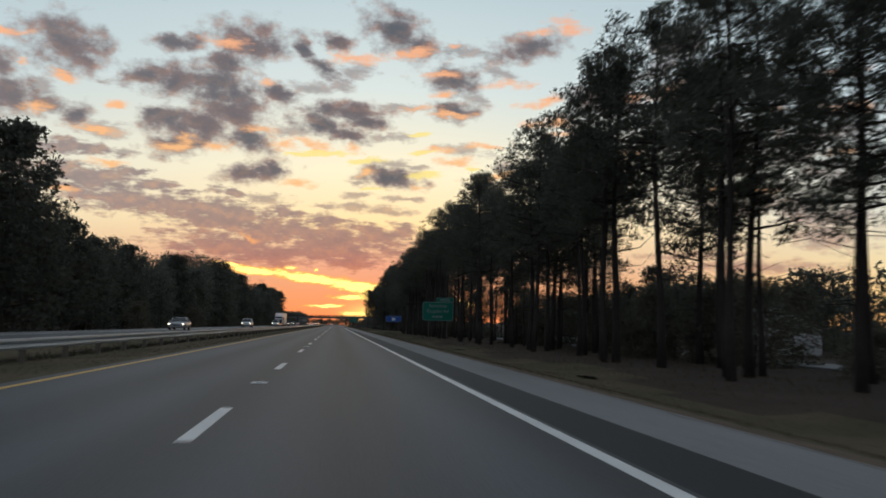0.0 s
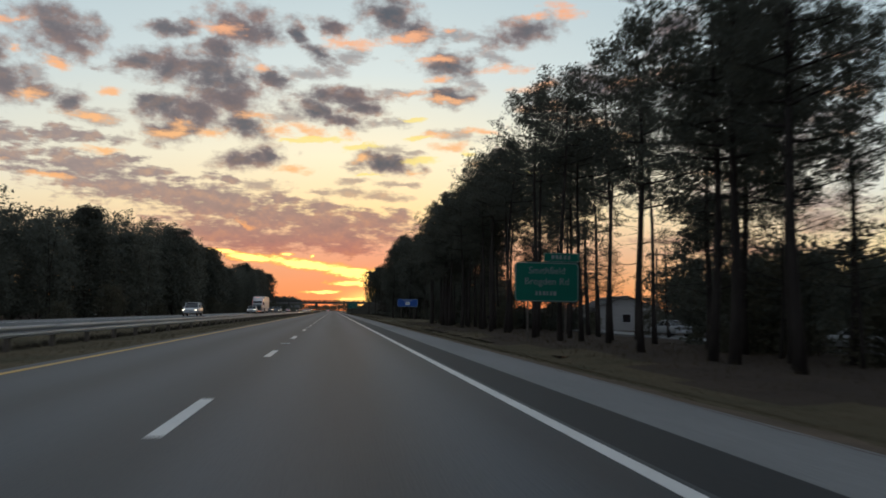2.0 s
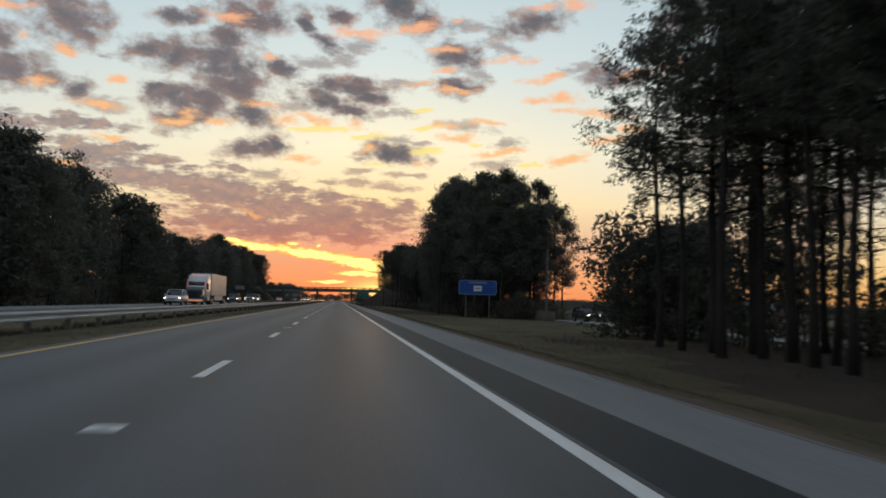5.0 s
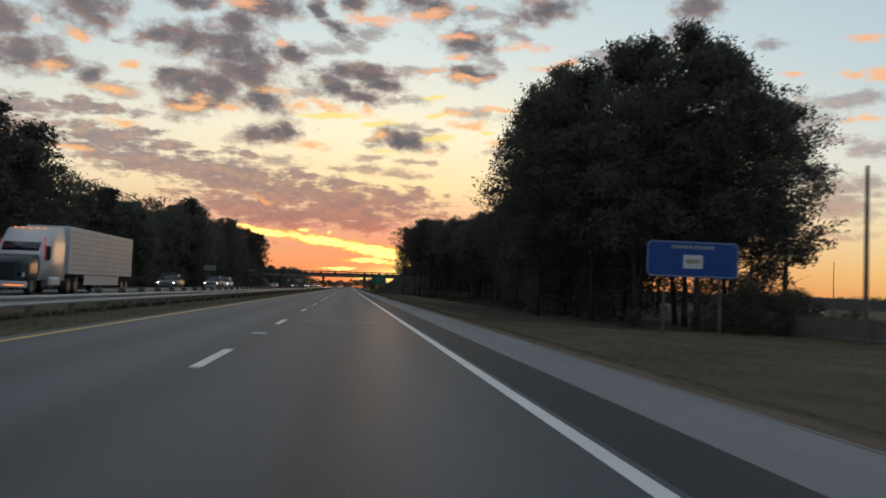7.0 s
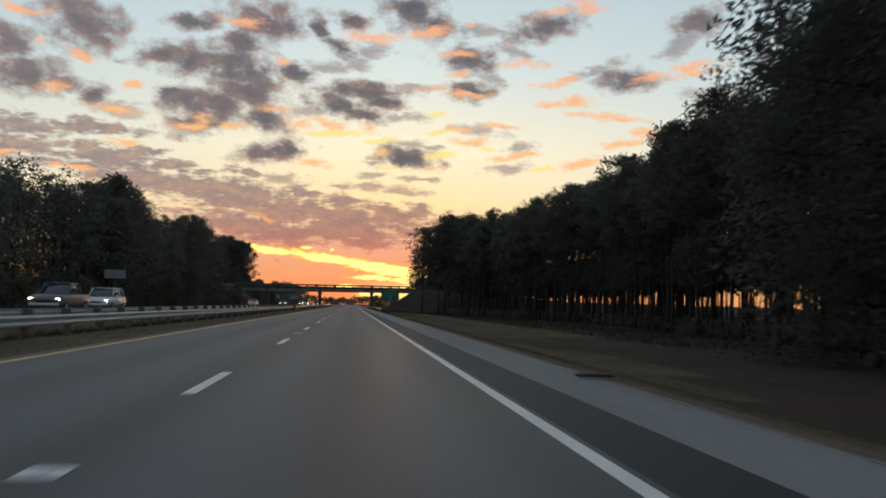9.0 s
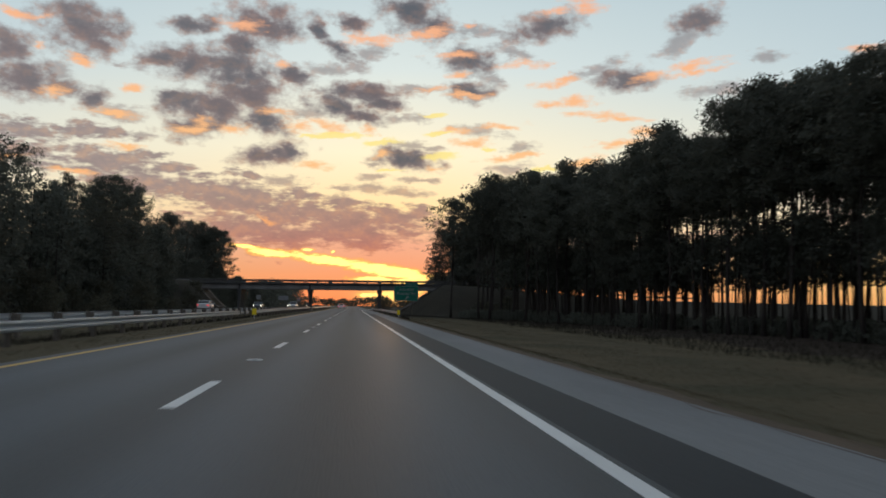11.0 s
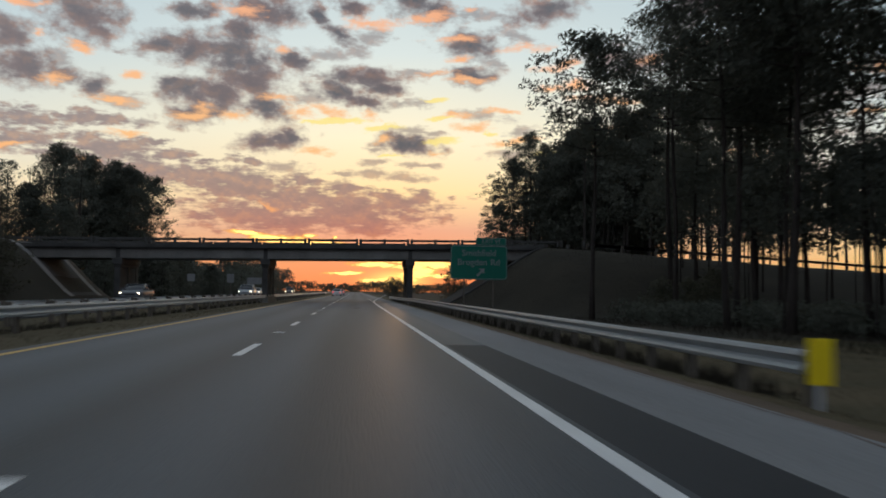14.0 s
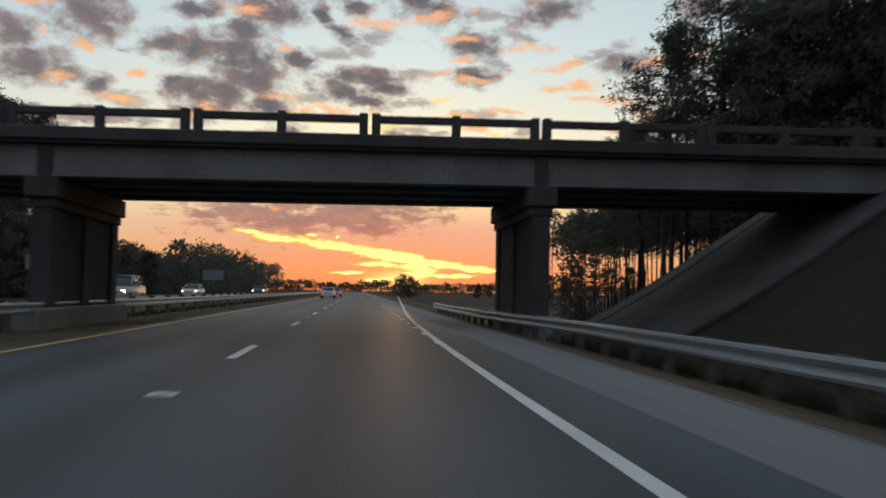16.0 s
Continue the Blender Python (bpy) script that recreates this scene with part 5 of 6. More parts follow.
# blue services board
root, panel, zb = big_board(14.55, 19.3, 256.2, 2.15, 3.95, SIGN_BLUE, "blue services board with one pale logo panel on two steel posts", (15.5, 18.4))
bars(panel, LEGEND, 2.2, 0.17, 0, zb + 1.5, -0.004, sign_rng, 0.14)
logo = part("logo_panel", box(-0.5, 0.5, -0.016, -0.004, zb + 0.45, zb + 1.12, 0.004), SIGN_WHITE, panel, "pale logo panel with plain bars")
bars(logo, material("logo_olive", (0.25, 0.24, 0.1), (0.2, 0.19, 0.08), 0.5, bump=0), 0.7, 0.2, 0, zb + 0.8, -0.017, sign_rng, 0.1)


def small_sign(x, y, z0, z1, w, mat, label, back=True):
    zg = land(x, y)
    root = thing("roadside_sign", (x, y, zg), label, "road sign", "small signs")
    bm = round_plate(w, z1 - z0, 0.04, 0.0, 0.008)
    for v in bm.verts:
        v.co.z += z0 - zg
    part("panel", bm, mat, root)
    steel_post(root, 0, 0.012, -0.3, z1 - zg - 0.04, 0.06)
    return root


small_sign(-10.5, 505.4, 1.65, 2.4, 0.6, PLATE_GREY, "bare metal back of a small sign in the median")
small_sign(-24.4, 368, 3.0, 3.9, 2.1, PLATE_GREY, "bare metal back of a sign beyond the oncoming lanes")
small_sign(-24.2, 560, 2.2, 3.3, 1.1, PLATE_GREY, "bare metal back of a sign past the bridge")
small_sign(-24.4, 640, 2.4, 4.0, 3.4, PLATE_GREY, "bare metal back of a wide sign past the bridge")

# ---- poles ----
def utility_pole(x, y, top, label, arm=True):
    zg = land(x, y)
    root = thing("utility_pole", (x, y, zg), label, "pole", "utility poles")
    part("shaft", cylinder(0.14, -0.5, top - zg, 9, 0.09), POST_WOOD, root)
    if arm:
        part("crossarm", box(-1.1, 1.1, -0.06, 0.06, top - zg - 0.75, top - zg - 0.6, 0.01), POST_WOOD, root)
        for k in (-1.0, -0.35, 0.35, 1.0):
            bm = cylinder(0.035, top - zg - 0.6, top - zg - 0.42, 7)
            for v in bm.verts:
                v.co.x += k
            part("insulator", bm, SIGN_BACK, root)


utility_pole(25.3, 255.0, 8.0, "weathered timber utility pole beside the field", False)
utility_pole(61.2, 300, 9.5, "weathered timber utility pole in the field", False)
utility_pole(130.5, 430, 12.6, "distant timber utility pole in the field", False)
utility_pole(158, 505, 12.6, "far timber utility pole beyond the field", False)
utility_pole(35, 150, 8.5, "weathered timber utility pole near the houses")

# ---- houses behind the pines ----
WALL_BRICK = material("brown_brick_wall", (0.22, 0.13, 0.10), (0.16, 0.10, 0.08), 0.9, scale=1.5, fine=14, bump=0.4, spec=0.2)
WALL_PALE = material("pale_siding_wall", (0.42, 0.40, 0.37), (0.34, 0.33, 0.31), 0.85, scale=0.8, fine=12, bump=0.2, stretch=(0.3, 0.3, 6))
ROOFING = material("weathered_roof_shingles", (0.20, 0.195, 0.19), (0.13, 0.128, 0.125), 0.9, scale=0.8, fine=10, bump=0.5, spec=0.2)
WINDOW_GLASS = glass_material("dark_window_glass", (0.02, 0.022, 0.026), 0.06)
TRIM = material("white_house_trim", (0.55, 0.54, 0.52), (0.45, 0.44, 0.42), 0.7, bump=0.05)


def house(x, y, w, d, eave, ridge, wall, turn, label):
    """A single-storey house, its front to -y: walls, gabled roof, door, windows."""
    zg = land(x, y)
    root = thing("house", (x, y, zg), label, "house", "houses behind the pines", turn=turn)
    bm = bmesh.new()
    add_box(bm, -w / 2, w / 2, -d / 2, d / 2, -0.3, eave)
    part("wall", bm, wall, root)
    for sx in (-1, 1):
        bm = bmesh.new()
        xx = sx * (w / 2 - 0.1)
        a = [bm.verts.new(p) for p in ((xx, -d / 2, eave), (xx, d / 2, eave), (xx, 0, ridge - 0.1))]
        f = bm.faces.new(a)
        e = bmesh.ops.extrude_face_region(bm, geom=[f])
        for v in e["geom"]:
            if isinstance(v, bmesh.types.BMVert):
                v.co.x -= sx * 0.1
        bmesh.ops.recalc_face_normals(bm, faces=bm.faces[:])
        part("gable", bm, wall, root)
    for sy in (-1, 1):
        bm = bmesh.new()
        vs = [bm.verts.new(p) for p in ((-w / 2 - 0.4, sy * (d / 2 + 0.5), eave - 0.12), (w / 2 + 0.4, sy * (d / 2 + 0.5), eave - 0.12), (w / 2 + 0.4, 0, ridge), (-w / 2 - 0.4, 0, ridge))]
        bm.faces.new(vs if sy < 0 else vs[::-1])
        bmesh.ops.solidify(bm, geom=bm.faces[:], thickness=0.12)
        part("roof", bm, ROOFING, root)
        part("fascia", box(-w / 2 - 0.4, w / 2 + 0.4, sy * (d / 2 + 0.5) - 0.03, sy * (d / 2 + 0.5) + 0.03, eave - 0.3, eave - 0.14), TRIM, root)
    for side in (-1, 1):
        for k in (-0.36, -0.16, 0.2, 0.38):
            y0 = side * d / 2
            win = part("window", box(k * w - 0.55, k * w + 0.55, y0 - 0.03, y0 + 0.03, 0.95, 2.1, 0.005), TRIM, root)
            part("pane", box(k * w - 0.47, k * w + 0.47, y0 - 0.04, y0 + 0.04, 1.03, 2.02), WINDOW_GLASS, win)
    for side in (-1, 1):
        x0 = side * w / 2
        win = part("window", box(x0 - 0.03, x0 + 0.03, -0.6, 0.6, 0.95, 2.1, 0.005), TRIM, root)
        part("pane", box(x0 - 0.04, x0 + 0.04, -0.5, 0.5, 1.03, 2.02), WINDOW_GLASS, win)
    door = part("door", box(-0.02 * w - 0.5, -0.02 * w + 0.5, -d / 2 - 0.035, -d / 2 + 0.02, -0.02, 2.05, 0.005), TRIM, root)
    part("handle", box(-0.02 * w + 0.34, -0.02 * w + 0.42, -d / 2 - 0.07, -d / 2 - 0.03, 0.98, 1.04), SIGN_BACK, door)
    return root


house(41, 124, 15, 8, 2.9, 4.7, WALL_BRICK, 78, "brown brick single-storey house with grey shingle roof")
house(37, 170, 14, 8, 2.8, 4.4, WALL_PALE, 84, "pale-sided single-storey house with grey shingle roof")
house(40, 78, 13, 8, 2.8, 4.5, WALL_PALE, 82, "pale-sided single-storey house behind the pines")
house(38, 36, 14, 8, 2.9, 4.6, WALL_BRICK, 80, "brown brick single-storey house among trees")
house(74, 298, 18, 9, 2.4, 3.9, WALL_BRICK, 20, "low dark farm building across the field")
strip("frontage_road", 27.0, 31.5, -60, 262, land(29, 100) + 0.08, PALE_SHOULDER, "pale worn asphalt frontage road past the houses", "road")


def fence(x, y0, y1, h, label):
    root = thing("fence", (x, y0, land(x, y0)), label, "fence")
    slat = bpy.data.meshes.new("slat")
    bm = box(-0.015, 0.015, -0.06, 0.06, 0.08, h, 0.004)
    bm.to_mesh(slat), bm.free()
    slat.materials.append(POST_WOOD)
    postm = bpy.data.meshes.new("post")
    bm = box(-0.05, 0.05, -0.05, 0.05, -0.4, h + 0.1, 0.008)
    bm.to_mesh(postm), bm.free()
    postm.materials.append(POST_WOOD)
    y = 0.0
    k = 0
    while y < y1 - y0:
        if k % 12 == 0:
            part("post", postm, None, root).location = (0.07, y, 0)
        part("slat", slat, None, root).location = (0, y, 0)
        y += 0.2
        k += 1
    for z in (0.35, h - 0.25):
        part("rail", box(0.015, 0.055, 0, y1 - y0, z - 0.04, z + 0.04), POST_WOOD, root)


fence(25.8, 253, 266, 1.25, "weathered grey picket fence at the field's edge")

# ---- water in the ditch ----
wrng = random.Random(5)
for k, (y, length, wide) in enumerate([(31.5, 1.0, 0.3), (66, 1.3, 0.35), (71, 0.8, 0.25), (112.2, 0.9, 0.35), (114, 0.7, 0.3), (116.4, 1.0, 0.35), (120, 1.1, 0.4), (125.5, 1.2, 0.4), (129, 0.7, 0.3), (134, 1.3, 0.4), (139.3, 1.7, 0.55),
                                       (142.6, 0.9, 0.4), (145.5, 0.9, 0.35), (148.4, 1.0, 0.4), (152, 0.8, 0.3), (96, 0.8, 0.25), (161, 0.9, 0.3)]):
    bm = bmesh.new()
    ring = []
    for i in range(22):
        a = 2 * math.pi * i / 22
        r = 1 + 0.22 * math.sin(3 * a + k) + 0.12 * math.sin(7 * a + 2 * k)
        ring.append(bm.verts.new((9.15 + wrng.uniform(-0.02, 0.02) + wide * r * math.cos(a), y + length * r * math.sin(a), -0.70)))
    bm.faces.new(ring)
    tagged(part("puddle", bm, WATER, None), "still dark water lying in the roadside ditch", "water", kind="structure")

# ---- grass tufts of the verges ----
grng = np.random.default_rng(9)


def tufts(n, x0, x1, y0, y1, h):
    x, y = grng.uniform(x0, x1, n), grng.uniform(y0, y1, n)
    z = np.array([land(a, b) for a, b in zip(x, y)])
    c = np.stack([x, y, z], 1)
    d = grng.normal(0, 0.35, (n, 3))
    d[:, 2] = 1
    hh = (h * grng.uniform(0.4, 1.3, n))[:, None]
    a = grng.uniform(0, 2 * np.pi, n)
    s = np.stack([np.cos(a), np.sin(a), 0 * a], 1) * (0.009 + 0.03 * hh)
    v = np.empty((n * 3, 3))
    v[0::3], v[1::3], v[2::3] = c - s, c + s, c + d * hh
    return v


v = np.concatenate([tufts(90000, 4.5, 11.5, 0, 520, 0.05), tufts(24000, 11.5, 26, 190, 480, 0.08), tufts(16000, -8.8, -6.3, 0, 560, 0.07), tufts(12000, -11.7, -9.05, 0, 560, 0.12), tufts(9000, 10, 24, 0, 200, 0.22)])
# Weeds share that darkened colour, giving the shaded band below the rails.
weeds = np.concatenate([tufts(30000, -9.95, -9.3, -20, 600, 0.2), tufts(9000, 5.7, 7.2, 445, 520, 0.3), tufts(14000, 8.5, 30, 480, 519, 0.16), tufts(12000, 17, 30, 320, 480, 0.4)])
tagged(new("weeds", fast_mesh("weeds", weeds, np.arange(len(weeds)).reshape(-1, 3), SHADED_GRASS)), "rank weeds under the guard rails and on banks, coloured dark as if shaded", "weeds", kind="stuff")
tuft = new("grass_tufts", fast_mesh("grass_tufts", v, np.arange(len(v)).reshape(-1, 3), GRASS))
tagged(tuft, "short dry tufts of autumn grass on the verges", "grass", kind="stuff")

# ---- far woods that close the view ----
frng = np.random.default_rng(17)
cs, rs = [], []
for _ in range(5200):
    a = frng.uniform(-62, 62)
    r = frng.uniform(640, 760)
    px, py = r * math.sin(radians(a)), 520 + r * math.cos(radians(a))
    tall = 7.5 + 3.0 * noise.noise(Vector((a * 0.35, 0, 0))) + 2 * noise.noise(Vector((a * 1.7, 3, 0)))
    cs.append((px, py, frng.uniform(0, 1) ** 0.7 * max(2.5, tall)))
    rs.append(frng.uniform(2.2, 4.2))
for _ in range(2600):
    py = frng.uniform(-60, 900)
    px = 420 + 40 * math.sin(py * 0.01) + frng.uniform(-25, 25)
    cs.append((px, py, frng.uniform(0, 1) * (4 + 2 * noise.noise(Vector((py * 0.02, 0, 0))))))
    rs.append(frng.uniform(2.0, 4.0))
v, f = needle_cloud(cs, rs, 16, frng, 1.0)
tagged(new("far_woods", fast_mesh("far_woods", v, f, LEAVES)), "dark line of distant woods along the horizon", "woods", kind="stuff")

# scrap of tyre on the shoulder
bm = bmesh.new()
add_box(bm, -0.3, 0.3, -0.1, 0.1, 0.0, 0.05, 0.015)
for vert in bm.verts:
    vert.co.z += 0.05 * math.cos(vert.co.x * 4) + 0.03
    vert.co.y *= 1 - 0.5 * (vert.co.x + 0.3)
scrap = part("tyre_scrap", bm, RUBBER, None)
scrap.location = (3.95, 291.6, -0.03)
tagged(scrap, "torn scrap of black tyre tread lying on the shoulder", "debris")

# ---- vehicles ----
def loft(stations, mat_smooth=True):
    """Skin through cross-sections: each a list of (x, y, z) with the same count."""
    bm = bmesh.new()
    rows = [[bm.verts.new(p) for p in s] for s in stations]
    n = len(rows[0])
    for r, s in zip(rows, rows[1:]):
        for i in range(n - 1):
            bm.faces.new((r[i], r[i + 1], s[i + 1], s[i]))
        bm.faces.new((r[n - 1], r[0], s[0], s[n - 1]))
    bm.faces.new(rows[0][::-1])
    bm.faces.new(rows[-1])
    bmesh.ops.recalc_face_normals(bm, faces=bm.faces[:])
    for f in bm.faces:
        f.smooth = len(f.verts) == 4
    return bm


def section(y, half, z0, z1, tuck=0.93):
    return [(-half * tuck, y, z0), (-half, y, z0 + (z1 - z0) * 0.35), (-half, y, z0 + (z1 - z0) * 0.7), (-half * 0.94, y, z1), (half * 0.94, y, z1), (half, y, z0 + (z1 - z0) * 0.7), (half, y, z0 + (z1 - z0) * 0.35), (half * tuck, y, z0)]


def wheel(parent, x, y, r, wide=0.22):
    bm = bmesh.new()
    vs, fs = tube([(-wide / 2, 0, 0), (-wide / 2 * 0.8, 0, 0), (wide / 2 * 0.8, 0, 0), (wide / 2, 0, 0)], [r * 0.9, r, r, r * 0.9], 18)
    made = [bm.verts.new(v) for v in vs]
    for f in fs:
        bm.faces.new([made[i] for i in f])
    ty = part("tyre", bm, RUBBER, None)
    bm = bmesh.new()
    vs, fs = tube([(-wide / 2 * 1.06, 0, 0), (wide / 2 * 1.06, 0, 0)], [r * 0.62, r * 0.62], 14)
    made = [bm.verts.new(v) for v in vs]
    for f in fs:
        bm.faces.new([made[i] for i in f])
    ty.parent = parent
    ty.name = "wheel"
    ty.location = (x, y, r)
    part("rim", bm, RIM, ty)


SHAPES = {
    # nose, bonnet, cowl, roof front, roof back, rear glass foot, tail: places along the car and heights
    "sedan": dict(L=4.75, W=0.91, belt=0.93, roof=1.45, cabin=(0.95, 0.25, -0.95, -1.75), bonnet=0.9, boot=0.98, wheels=(1.42, -1.38), r=0.33),
    "suv": dict(L=4.75, W=0.95, belt=1.08, roof=1.76, cabin=(1.0, 0.45, -1.75, -2.2), bonnet=1.06, boot=1.08, wheels=(1.45, -1.4), r=0.37),
    "pickup": dict(L=5.7, W=1.0, belt=1.18, roof=1.9, cabin=(1.05, 0.5, -0.95, -1.2), bonnet=1.16, boot=1.16, wheels=(1.85, -1.75), r=0.4),
}


def vehicle(shape, paint, x, y, turn, label, lit=True, box_on_roof=False, zroad=0.0):
    """A car on the ground, its nose to local +y before it is turned."""
    s = SHAPES[shape]
    names = {"sedan": "saloon_car", "suv": "sport_utility_car", "pickup": "pickup_truck"}
    root = thing(names[shape], (x, y, zroad), label, "car", "traffic", turn=turn)
    L, W, r = s["L"] / 2, s["W"], s["r"]
    b0 = 0.3 if shape == "sedan" else 0.42
    st = [section(L, W * 0.8, b0 + 0.12, s["bonnet"] * 0.72), section(L - 0.12, W * 0.92, b0, s["bonnet"] * 0.84), section(L - 0.5, W * 0.98, b0, s["bonnet"] * 0.93),
          section(s["cabin"][0], W, b0, s["belt"] * 0.99), section(0.0, W, b0, s["belt"]), section(s["cabin"][3], W, b0, s["belt"] * 1.01), section(-L + 0.35, W * 0.98, b0, s["boot"]),
          section(-L + 0.08, W * 0.93, b0 + 0.05, s["boot"] * 0.97), section(-L, W * 0.86, b0 + 0.16, s["boot"] * 0.86)]
    part("body", loft(st), PAINT[paint], root)
    c0, c1, c2, c3 = s["cabin"]
    zb, zr = s["belt"] - 0.02, s["roof"]

    def cab(y, half, z):
        return [(-half, y, zb), (-half * (0.99 - 0.16 * (z - zb) / (zr - zb)), y, z), (half * (0.99 - 0.16 * (z - zb) / (zr - zb)), y, z), (half, y, zb)]
    part("window", loft([cab(c0, W * 0.9, zb + 0.02), cab(c1, W * 0.92, zr - 0.07), cab((c1 + c2) / 2, W * 0.93, zr - 0.05), cab(c2, W * 0.91, zr - 0.07), cab(c3, W * 0.88, zb + 0.02)]), CAR_GLASS, root, "dark tinted windows")
    half = W * 0.8
    part("roof", loft([[(-half * 0.96, c1 - 0.02, zr - 0.075), (-half * 0.8, c1 + 0.02, zr - 0.03), (half * 0.8, c1 + 0.02, zr - 0.03), (half * 0.96, c1 - 0.02, zr - 0.075)],
                       [(-half, (c1 + c2) / 2, zr - 0.055), (-half * 0.85, (c1 + c2) / 2, zr), (half * 0.85, (c1 + c2) / 2, zr), (half, (c1 + c2) / 2, zr - 0.055)],
                       [(-half * 0.96, c2 + 0.02, zr - 0.075), (-half * 0.8, c2 - 0.02, zr - 0.03), (half * 0.8, c2 - 0.02, zr - 0.03), (half * 0.96, c2 + 0.02, zr - 0.075)]]), PAINT[paint], root)
    for sx in (-1, 1):
        for (ya, za, ha), (yb, zb2, hb) in (((c0, zb, W * 0.9), (c1, zr - 0.05, W * 0.79)), ((c3, zb, W * 0.88), (c2, zr - 0.05, W * 0.78)), (((c1 + c2) / 2, zb, W * 0.935), ((c1 + c2) / 2 - 0.05, zr - 0.05, W * 0.79))):
            vs, fs = tube([(sx * ha, ya, za), (sx * hb, yb, zb2)], [0.045, 0.04], 5)
            part("pillar", mesh_from("pillar", vs, fs, PAINT[paint], True), None, root)
        for wy in s["wheels"]:
            wheel(root, sx * (W - 0.1), wy, r)
        part("headlight", box(sx * W * 0.76 - 0.12, sx * W * 0.76 + 0.12, L - 0.14, L - 0.03, s["bonnet"] * 0.66, s["bonnet"] * 0.8, 0.02), HEADLIGHT if lit else SIGN_WHITE, root)
        part("tail_light", box(sx * W * 0.76 - 0.14, sx * W * 0.76 + 0.14, -L - 0.005, -L + 0.1, s["boot"] * 0.68, s["boot"] * 0.83, 0.02), TAIL if lit else RUBBER, root)
        part("mirror", box(sx * (W + 0.1) - 0.1, sx * (W + 0.1) + 0.1, c0 - 0.25, c0 - 0.15, zb, zb + 0.15, 0.02), PAINT[paint], root)
    part("grille", box(-W * 0.45, W * 0.45, L - 0.06, L + 0.006, s["bonnet"] * 0.46, s["bonnet"] * 0.68, 0.01), RUBBER, root)
    part("bumper", box(-W * 0.86, W * 0.86, L - 0.1, L + 0.04, b0 + 0.02, b0 + 0.2, 0.04), PAINT[paint] if shape != "pickup" else GALVANISED, root)
    part("bumper", box(-W * 0.86, W * 0.86, -L - 0.04, -L + 0.1, b0 + 0.02, b0 + 0.2, 0.04), PAINT[paint] if shape != "pickup" else GALVANISED, root)
    part("number_plate", box(-0.16, 0.16, -L - 0.012, -L + 0.02, s["boot"] * 0.5, s["boot"] * 0.62), SIGN_WHITE, root)
    if shape == "pickup":
        part("bed_liner", box(-W * 0.82, W * 0.82, -L + 0.12, c3 - 0.1, s["belt"], s["belt"] + 0.012), RUBBER, root)
    return root


OUT, INN = -18.1, -14.45
vehicle("sedan", "silver", OUT, 98.5, 180, "silver saloon car with lit headlights in the oncoming lanes")
vehicle("suv", "white", OUT, 172, 180, "white sport utility car with lit headlights in the oncoming lanes")
vehicle("suv", "white", OUT, 252, 180, "white sport utility car driving ahead of a lorry")
vehicle("suv", "grey", OUT, 305, 180, "grey sport utility car with lit headlights in the oncoming lanes")
vehicle("pickup", "grey", OUT, 333, 180, "dark grey pickup truck with lit headlights in the oncoming lanes")
vehicle("suv", "white", OUT, 342.5, 180, "white sport utility car close behind a pickup truck")
vehicle("sedan", "white", -21.4, 466, 0, "white saloon car with red tail lights on the far shoulder", zroad=-0.02)
vehicle("sedan", "grey", OUT, 505, 180, "grey saloon car with lit headlights near the bridge")
vehicle("suv", "silver", INN, 548, 180, "silver sport utility car with lit headlights past the bridge")
vehicle("sedan", "white", OUT, 590, 180, "white saloon car with lit headlights past the bridge")
vehicle("suv", "grey", INN, 622, 180, "grey sport utility car with lit headlights past the bridge")
vehicle("sedan", "white", -3.66, 604, 0, "white saloon car with red tail lights ahead in the lane")
vehicle("sedan", "silver", -3.5, 636, 0, "silver saloon car with red tail lights ahead in the lane")
vehicle("sedan", "white", 28.6, 105, 60, "white saloon car parked outside a house", lit=False, zroad=land(29, 100) + 0.08)
vehicle("sedan", "silver", 29.5, 133, 5, "silver saloon car parked on the frontage road", lit=False, zroad=land(29, 100) + 0.08)
vehicle("sedan", "white", 27.9, 168, 12, "white saloon car parked beside the frontage road", lit=False, zroad=land(29, 100) + 0.08)
vehicle("sedan", "grey", 30.2, 164, 8, "grey saloon car parked behind the pines", lit=False, zroad=land(29, 100) + 0.08)
vehicle("sedan", "silver", 30.4, 86, 15, "silver saloon car parked by the house drive", lit=False, zroad=land(29, 100) + 0.08)
vehicle("suv", "black", 29.6, 252.5, 188, "dark sport utility car with lit headlights on the frontage road", zroad=land(29, 100) + 0.08)
vehicle("suv", "white", 76, 348, 205, "white sport utility car far across the field", lit=False, zroad=land(76, 348))

# articulated lorry
TRAILER_WHITE = material("white_trailer_panels", (0.60, 0.60, 0.59), (0.5, 0.5, 0.49), 0.5, scale=0.6, fine=6, bump=0.05)
AMBER = lamp_material("amber_marker_lamp", (1.0, 0.3, 0.06), 1.2)
PINK = lamp_material("red_marker_lens", (0.8, 0.12, 0.1), 0.25)
lorry = thing("articulated_lorry", (OUT, 263, 0), "articulated lorry with dark bonnet, white sleeper cab and box trailer", "lorry", "traffic", turn=180)
part("bonnet", loft([section(0.0, 0.95, 0.75, 1.75), section(-0.3, 1.05, 0.7, 1.95), section(-1.9, 1.12, 0.7, 2.2)]), PAINT["teal"], lorry, "dark bonnet")
part("grille", box(-0.55, 0.55, -0.05, 0.03, 0.85, 1.7, 0.02), RUBBER, lorry)
part("bumper", box(-1.2, 1.2, -0.15, 0.12, 0.35, 0.72, 0.05), GALVANISED, lorry)
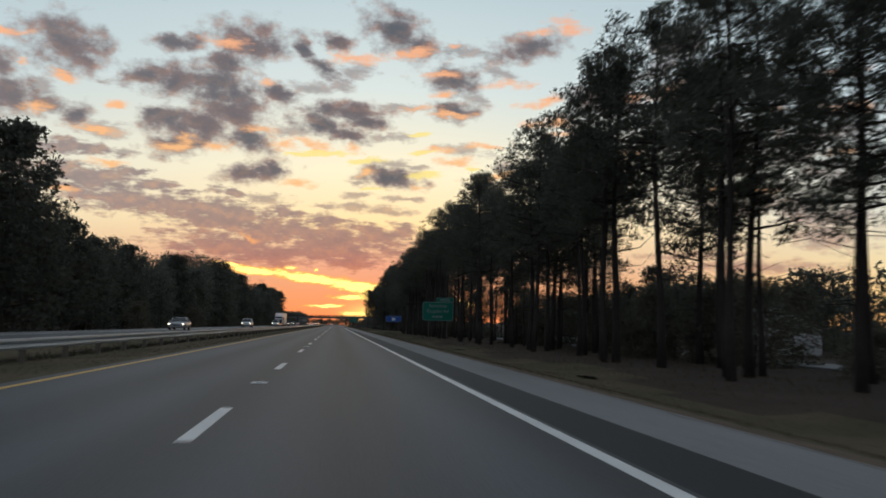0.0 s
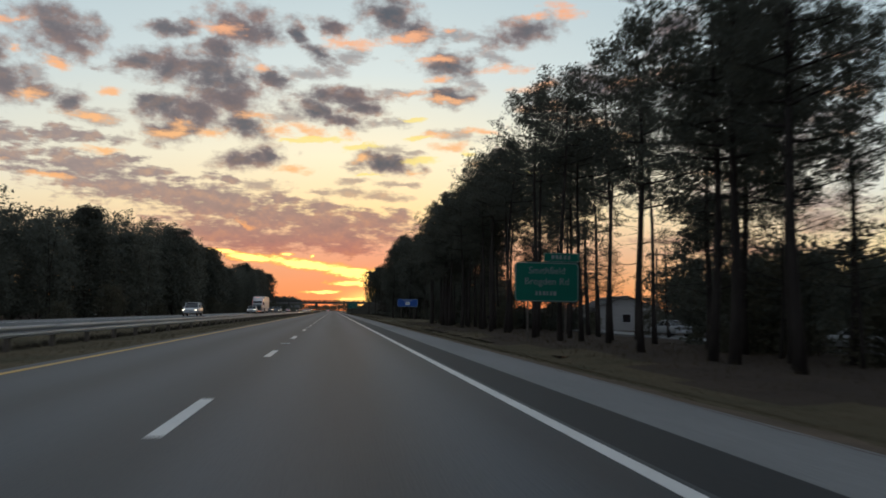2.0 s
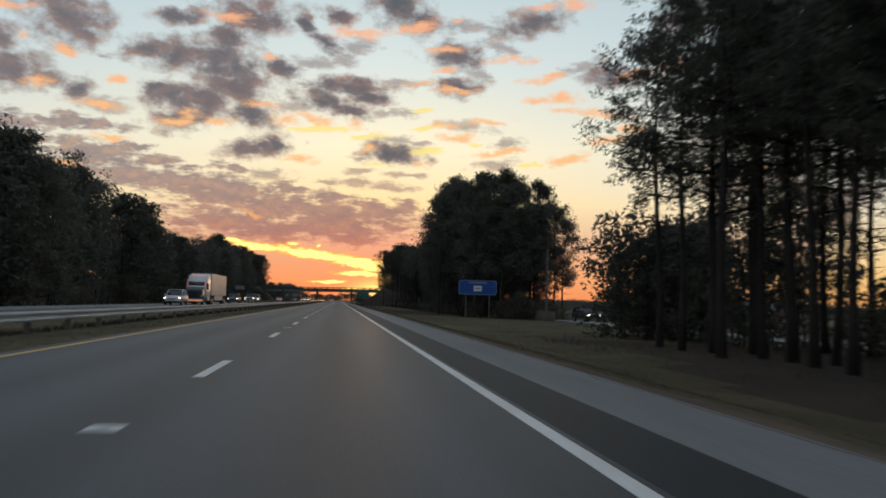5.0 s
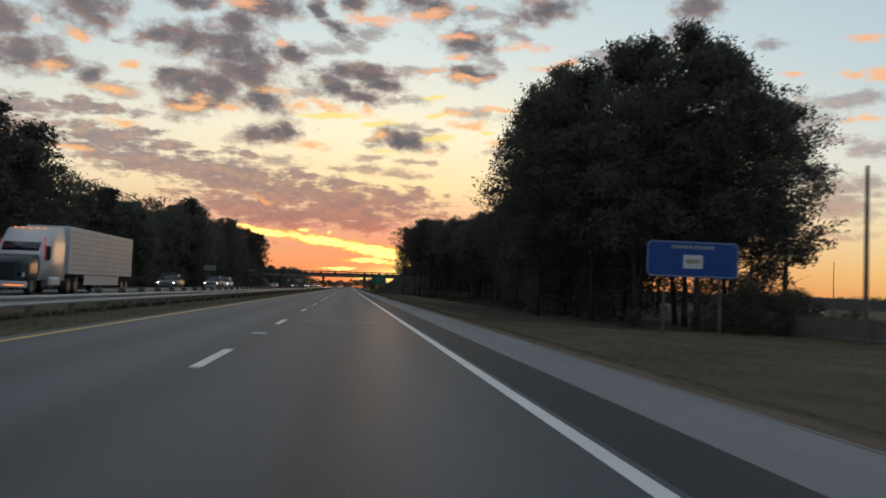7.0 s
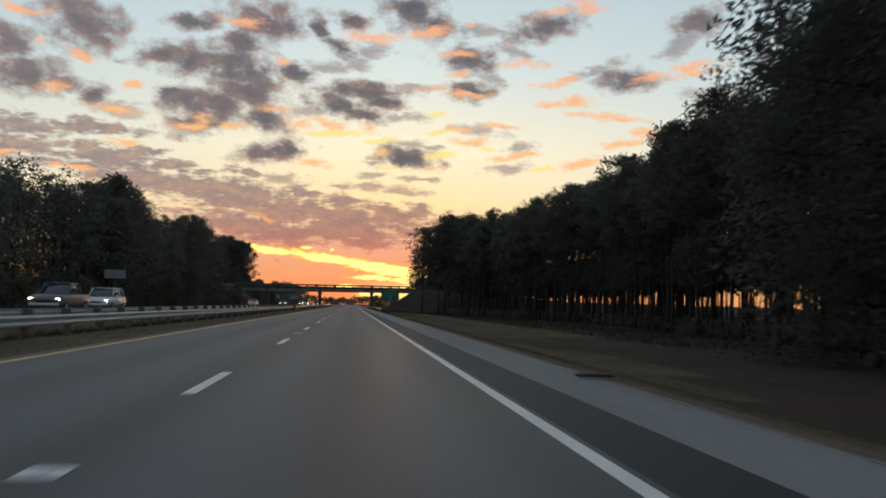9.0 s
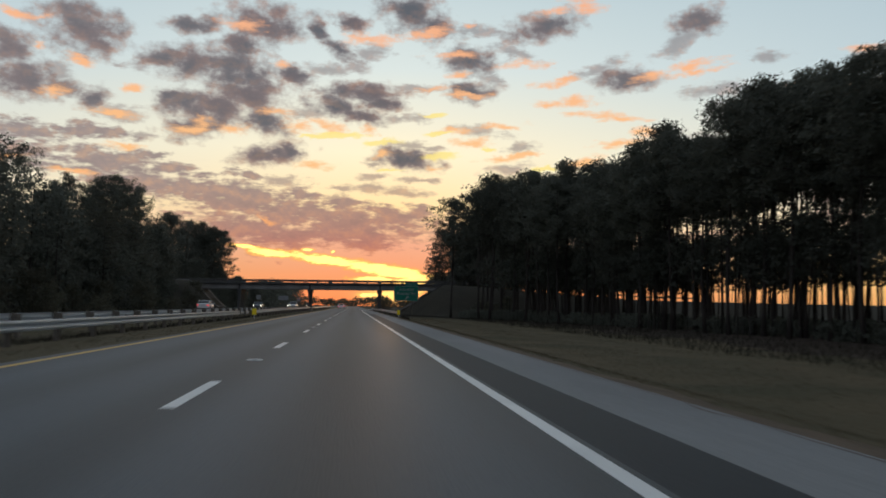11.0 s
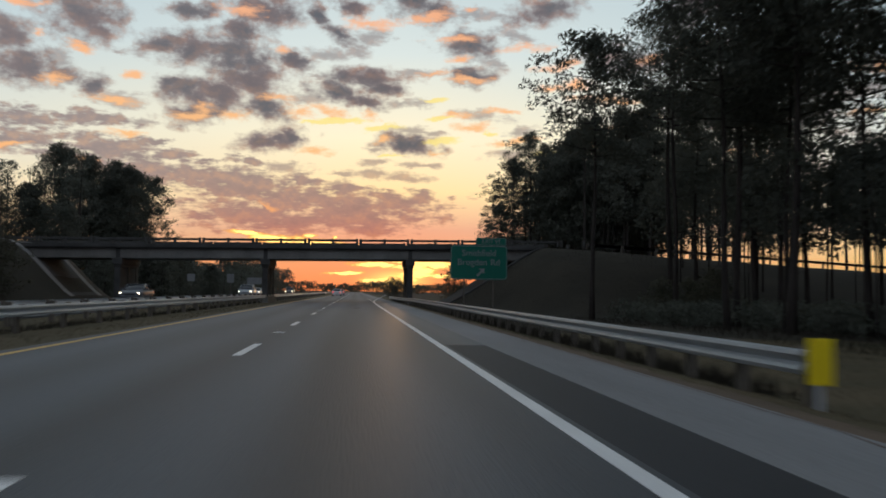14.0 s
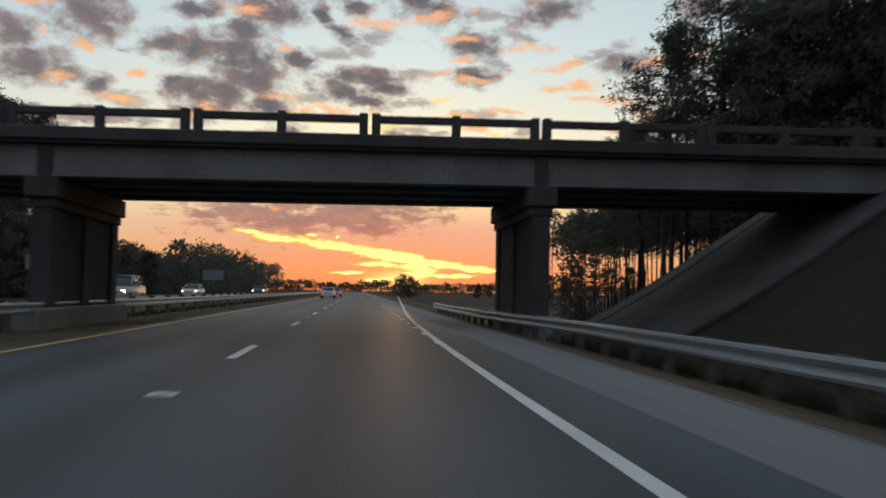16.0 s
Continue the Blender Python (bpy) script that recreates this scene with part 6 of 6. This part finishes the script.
cabin = part("cab", loft([section(-1.9, 1.2, 0.8, 2.25), section(-2.5, 1.22, 0.8, 3.0), section(-3.4, 1.24, 0.8, 3.75), section(-5.6, 1.24, 0.8, 3.95)]), PAINT["white"], lorry)
part("windscreen", loft([[(-1.0, -1.93, 2.28), (1.0, -1.93, 2.28), (1.0, -1.96, 2.3), (-1.0, -1.96, 2.3)], [(-1.0, -2.42, 2.93), (1.0, -2.42, 2.93), (1.0, -2.5, 2.93), (-1.0, -2.5, 2.93)]]), CAR_GLASS, cabin)
for sx in (-1, 1):
    part("headlight", box(sx * 0.85 - 0.16, sx * 0.85 + 0.16, -0.22, 0.0, 0.95, 1.2, 0.03), SIGN_WHITE, lorry)
    part("marker_lamp", box(sx * 0.6 - 0.5, sx * 0.6 + 0.5, 0.1, 0.14, 0.48, 0.54), AMBER, lorry)
    part("marker_lamp", box(sx * 1.22 - 0.03, sx * 1.22 + 0.03, -2.36, -2.3, 2.0, 3.2), PINK, cabin, "red marker strip")
    part("window", box(sx * 1.2 - 0.04, sx * 1.2 + 0.05, -3.3, -2.4, 2.0, 2.75, 0.02), CAR_GLASS, cabin)
    part("mirror", box(sx * 1.45 - 0.1, sx * 1.45 + 0.1, -2.2, -2.1, 1.9, 2.7, 0.02), RUBBER, cabin)
    bm = cylinder(0.09, 0.8, 3.9, 9)
    for v in bm.verts:
        v.co += Vector((sx * 1.12, -5.85, 0))
    part("exhaust_stack", bm, GALVANISED, lorry)
    part("fuel_tank", box(sx * 1.0 - 0.3, sx * 1.0 + 0.3, -5.0, -3.3, 0.45, 1.0, 0.12), GALVANISED, lorry)
    for wy in (-0.95, -6.6, -7.9, -18.6, -19.8):
        wheel(lorry, sx * 0.98, wy, 0.5, 0.5 if wy < -2 else 0.28)
for k in range(5):
    part("marker_lamp", box(-0.8 + 0.4 * k - 0.05, -0.8 + 0.4 * k + 0.05, -3.42, -3.32, 3.74, 3.8), AMBER, lorry)
part("chassis", box(-0.45, 0.45, -20.4, -1.0, 0.75, 1.0), RUBBER, lorry)
trailer = part("trailer", box(-1.29, 1.29, -21.0, -6.3, 1.2, 4.1, 0.03), TRAILER_WHITE, lorry)
for sx in (-1, 1):
    for k in range(8):
        part("panel_rib", box(sx * 1.295 - 0.012, sx * 1.295 + 0.012, -20.7, -6.6, 1.45 + 0.33 * k, 1.49 + 0.33 * k), SIGN_BACK, trailer)
    part("side_skirt", box(sx * 1.24 - 0.02, sx * 1.24 + 0.02, -17.5, -9.5, 0.55, 1.18), TRAILER_WHITE, lorry)
part("landing_leg", box(-0.9, -0.75, -9.4, -9.25, 0.3, 1.2), GALVANISED, lorry)
part("landing_leg", box(0.75, 0.9, -9.4, -9.25, 0.3, 1.2), GALVANISED, lorry)
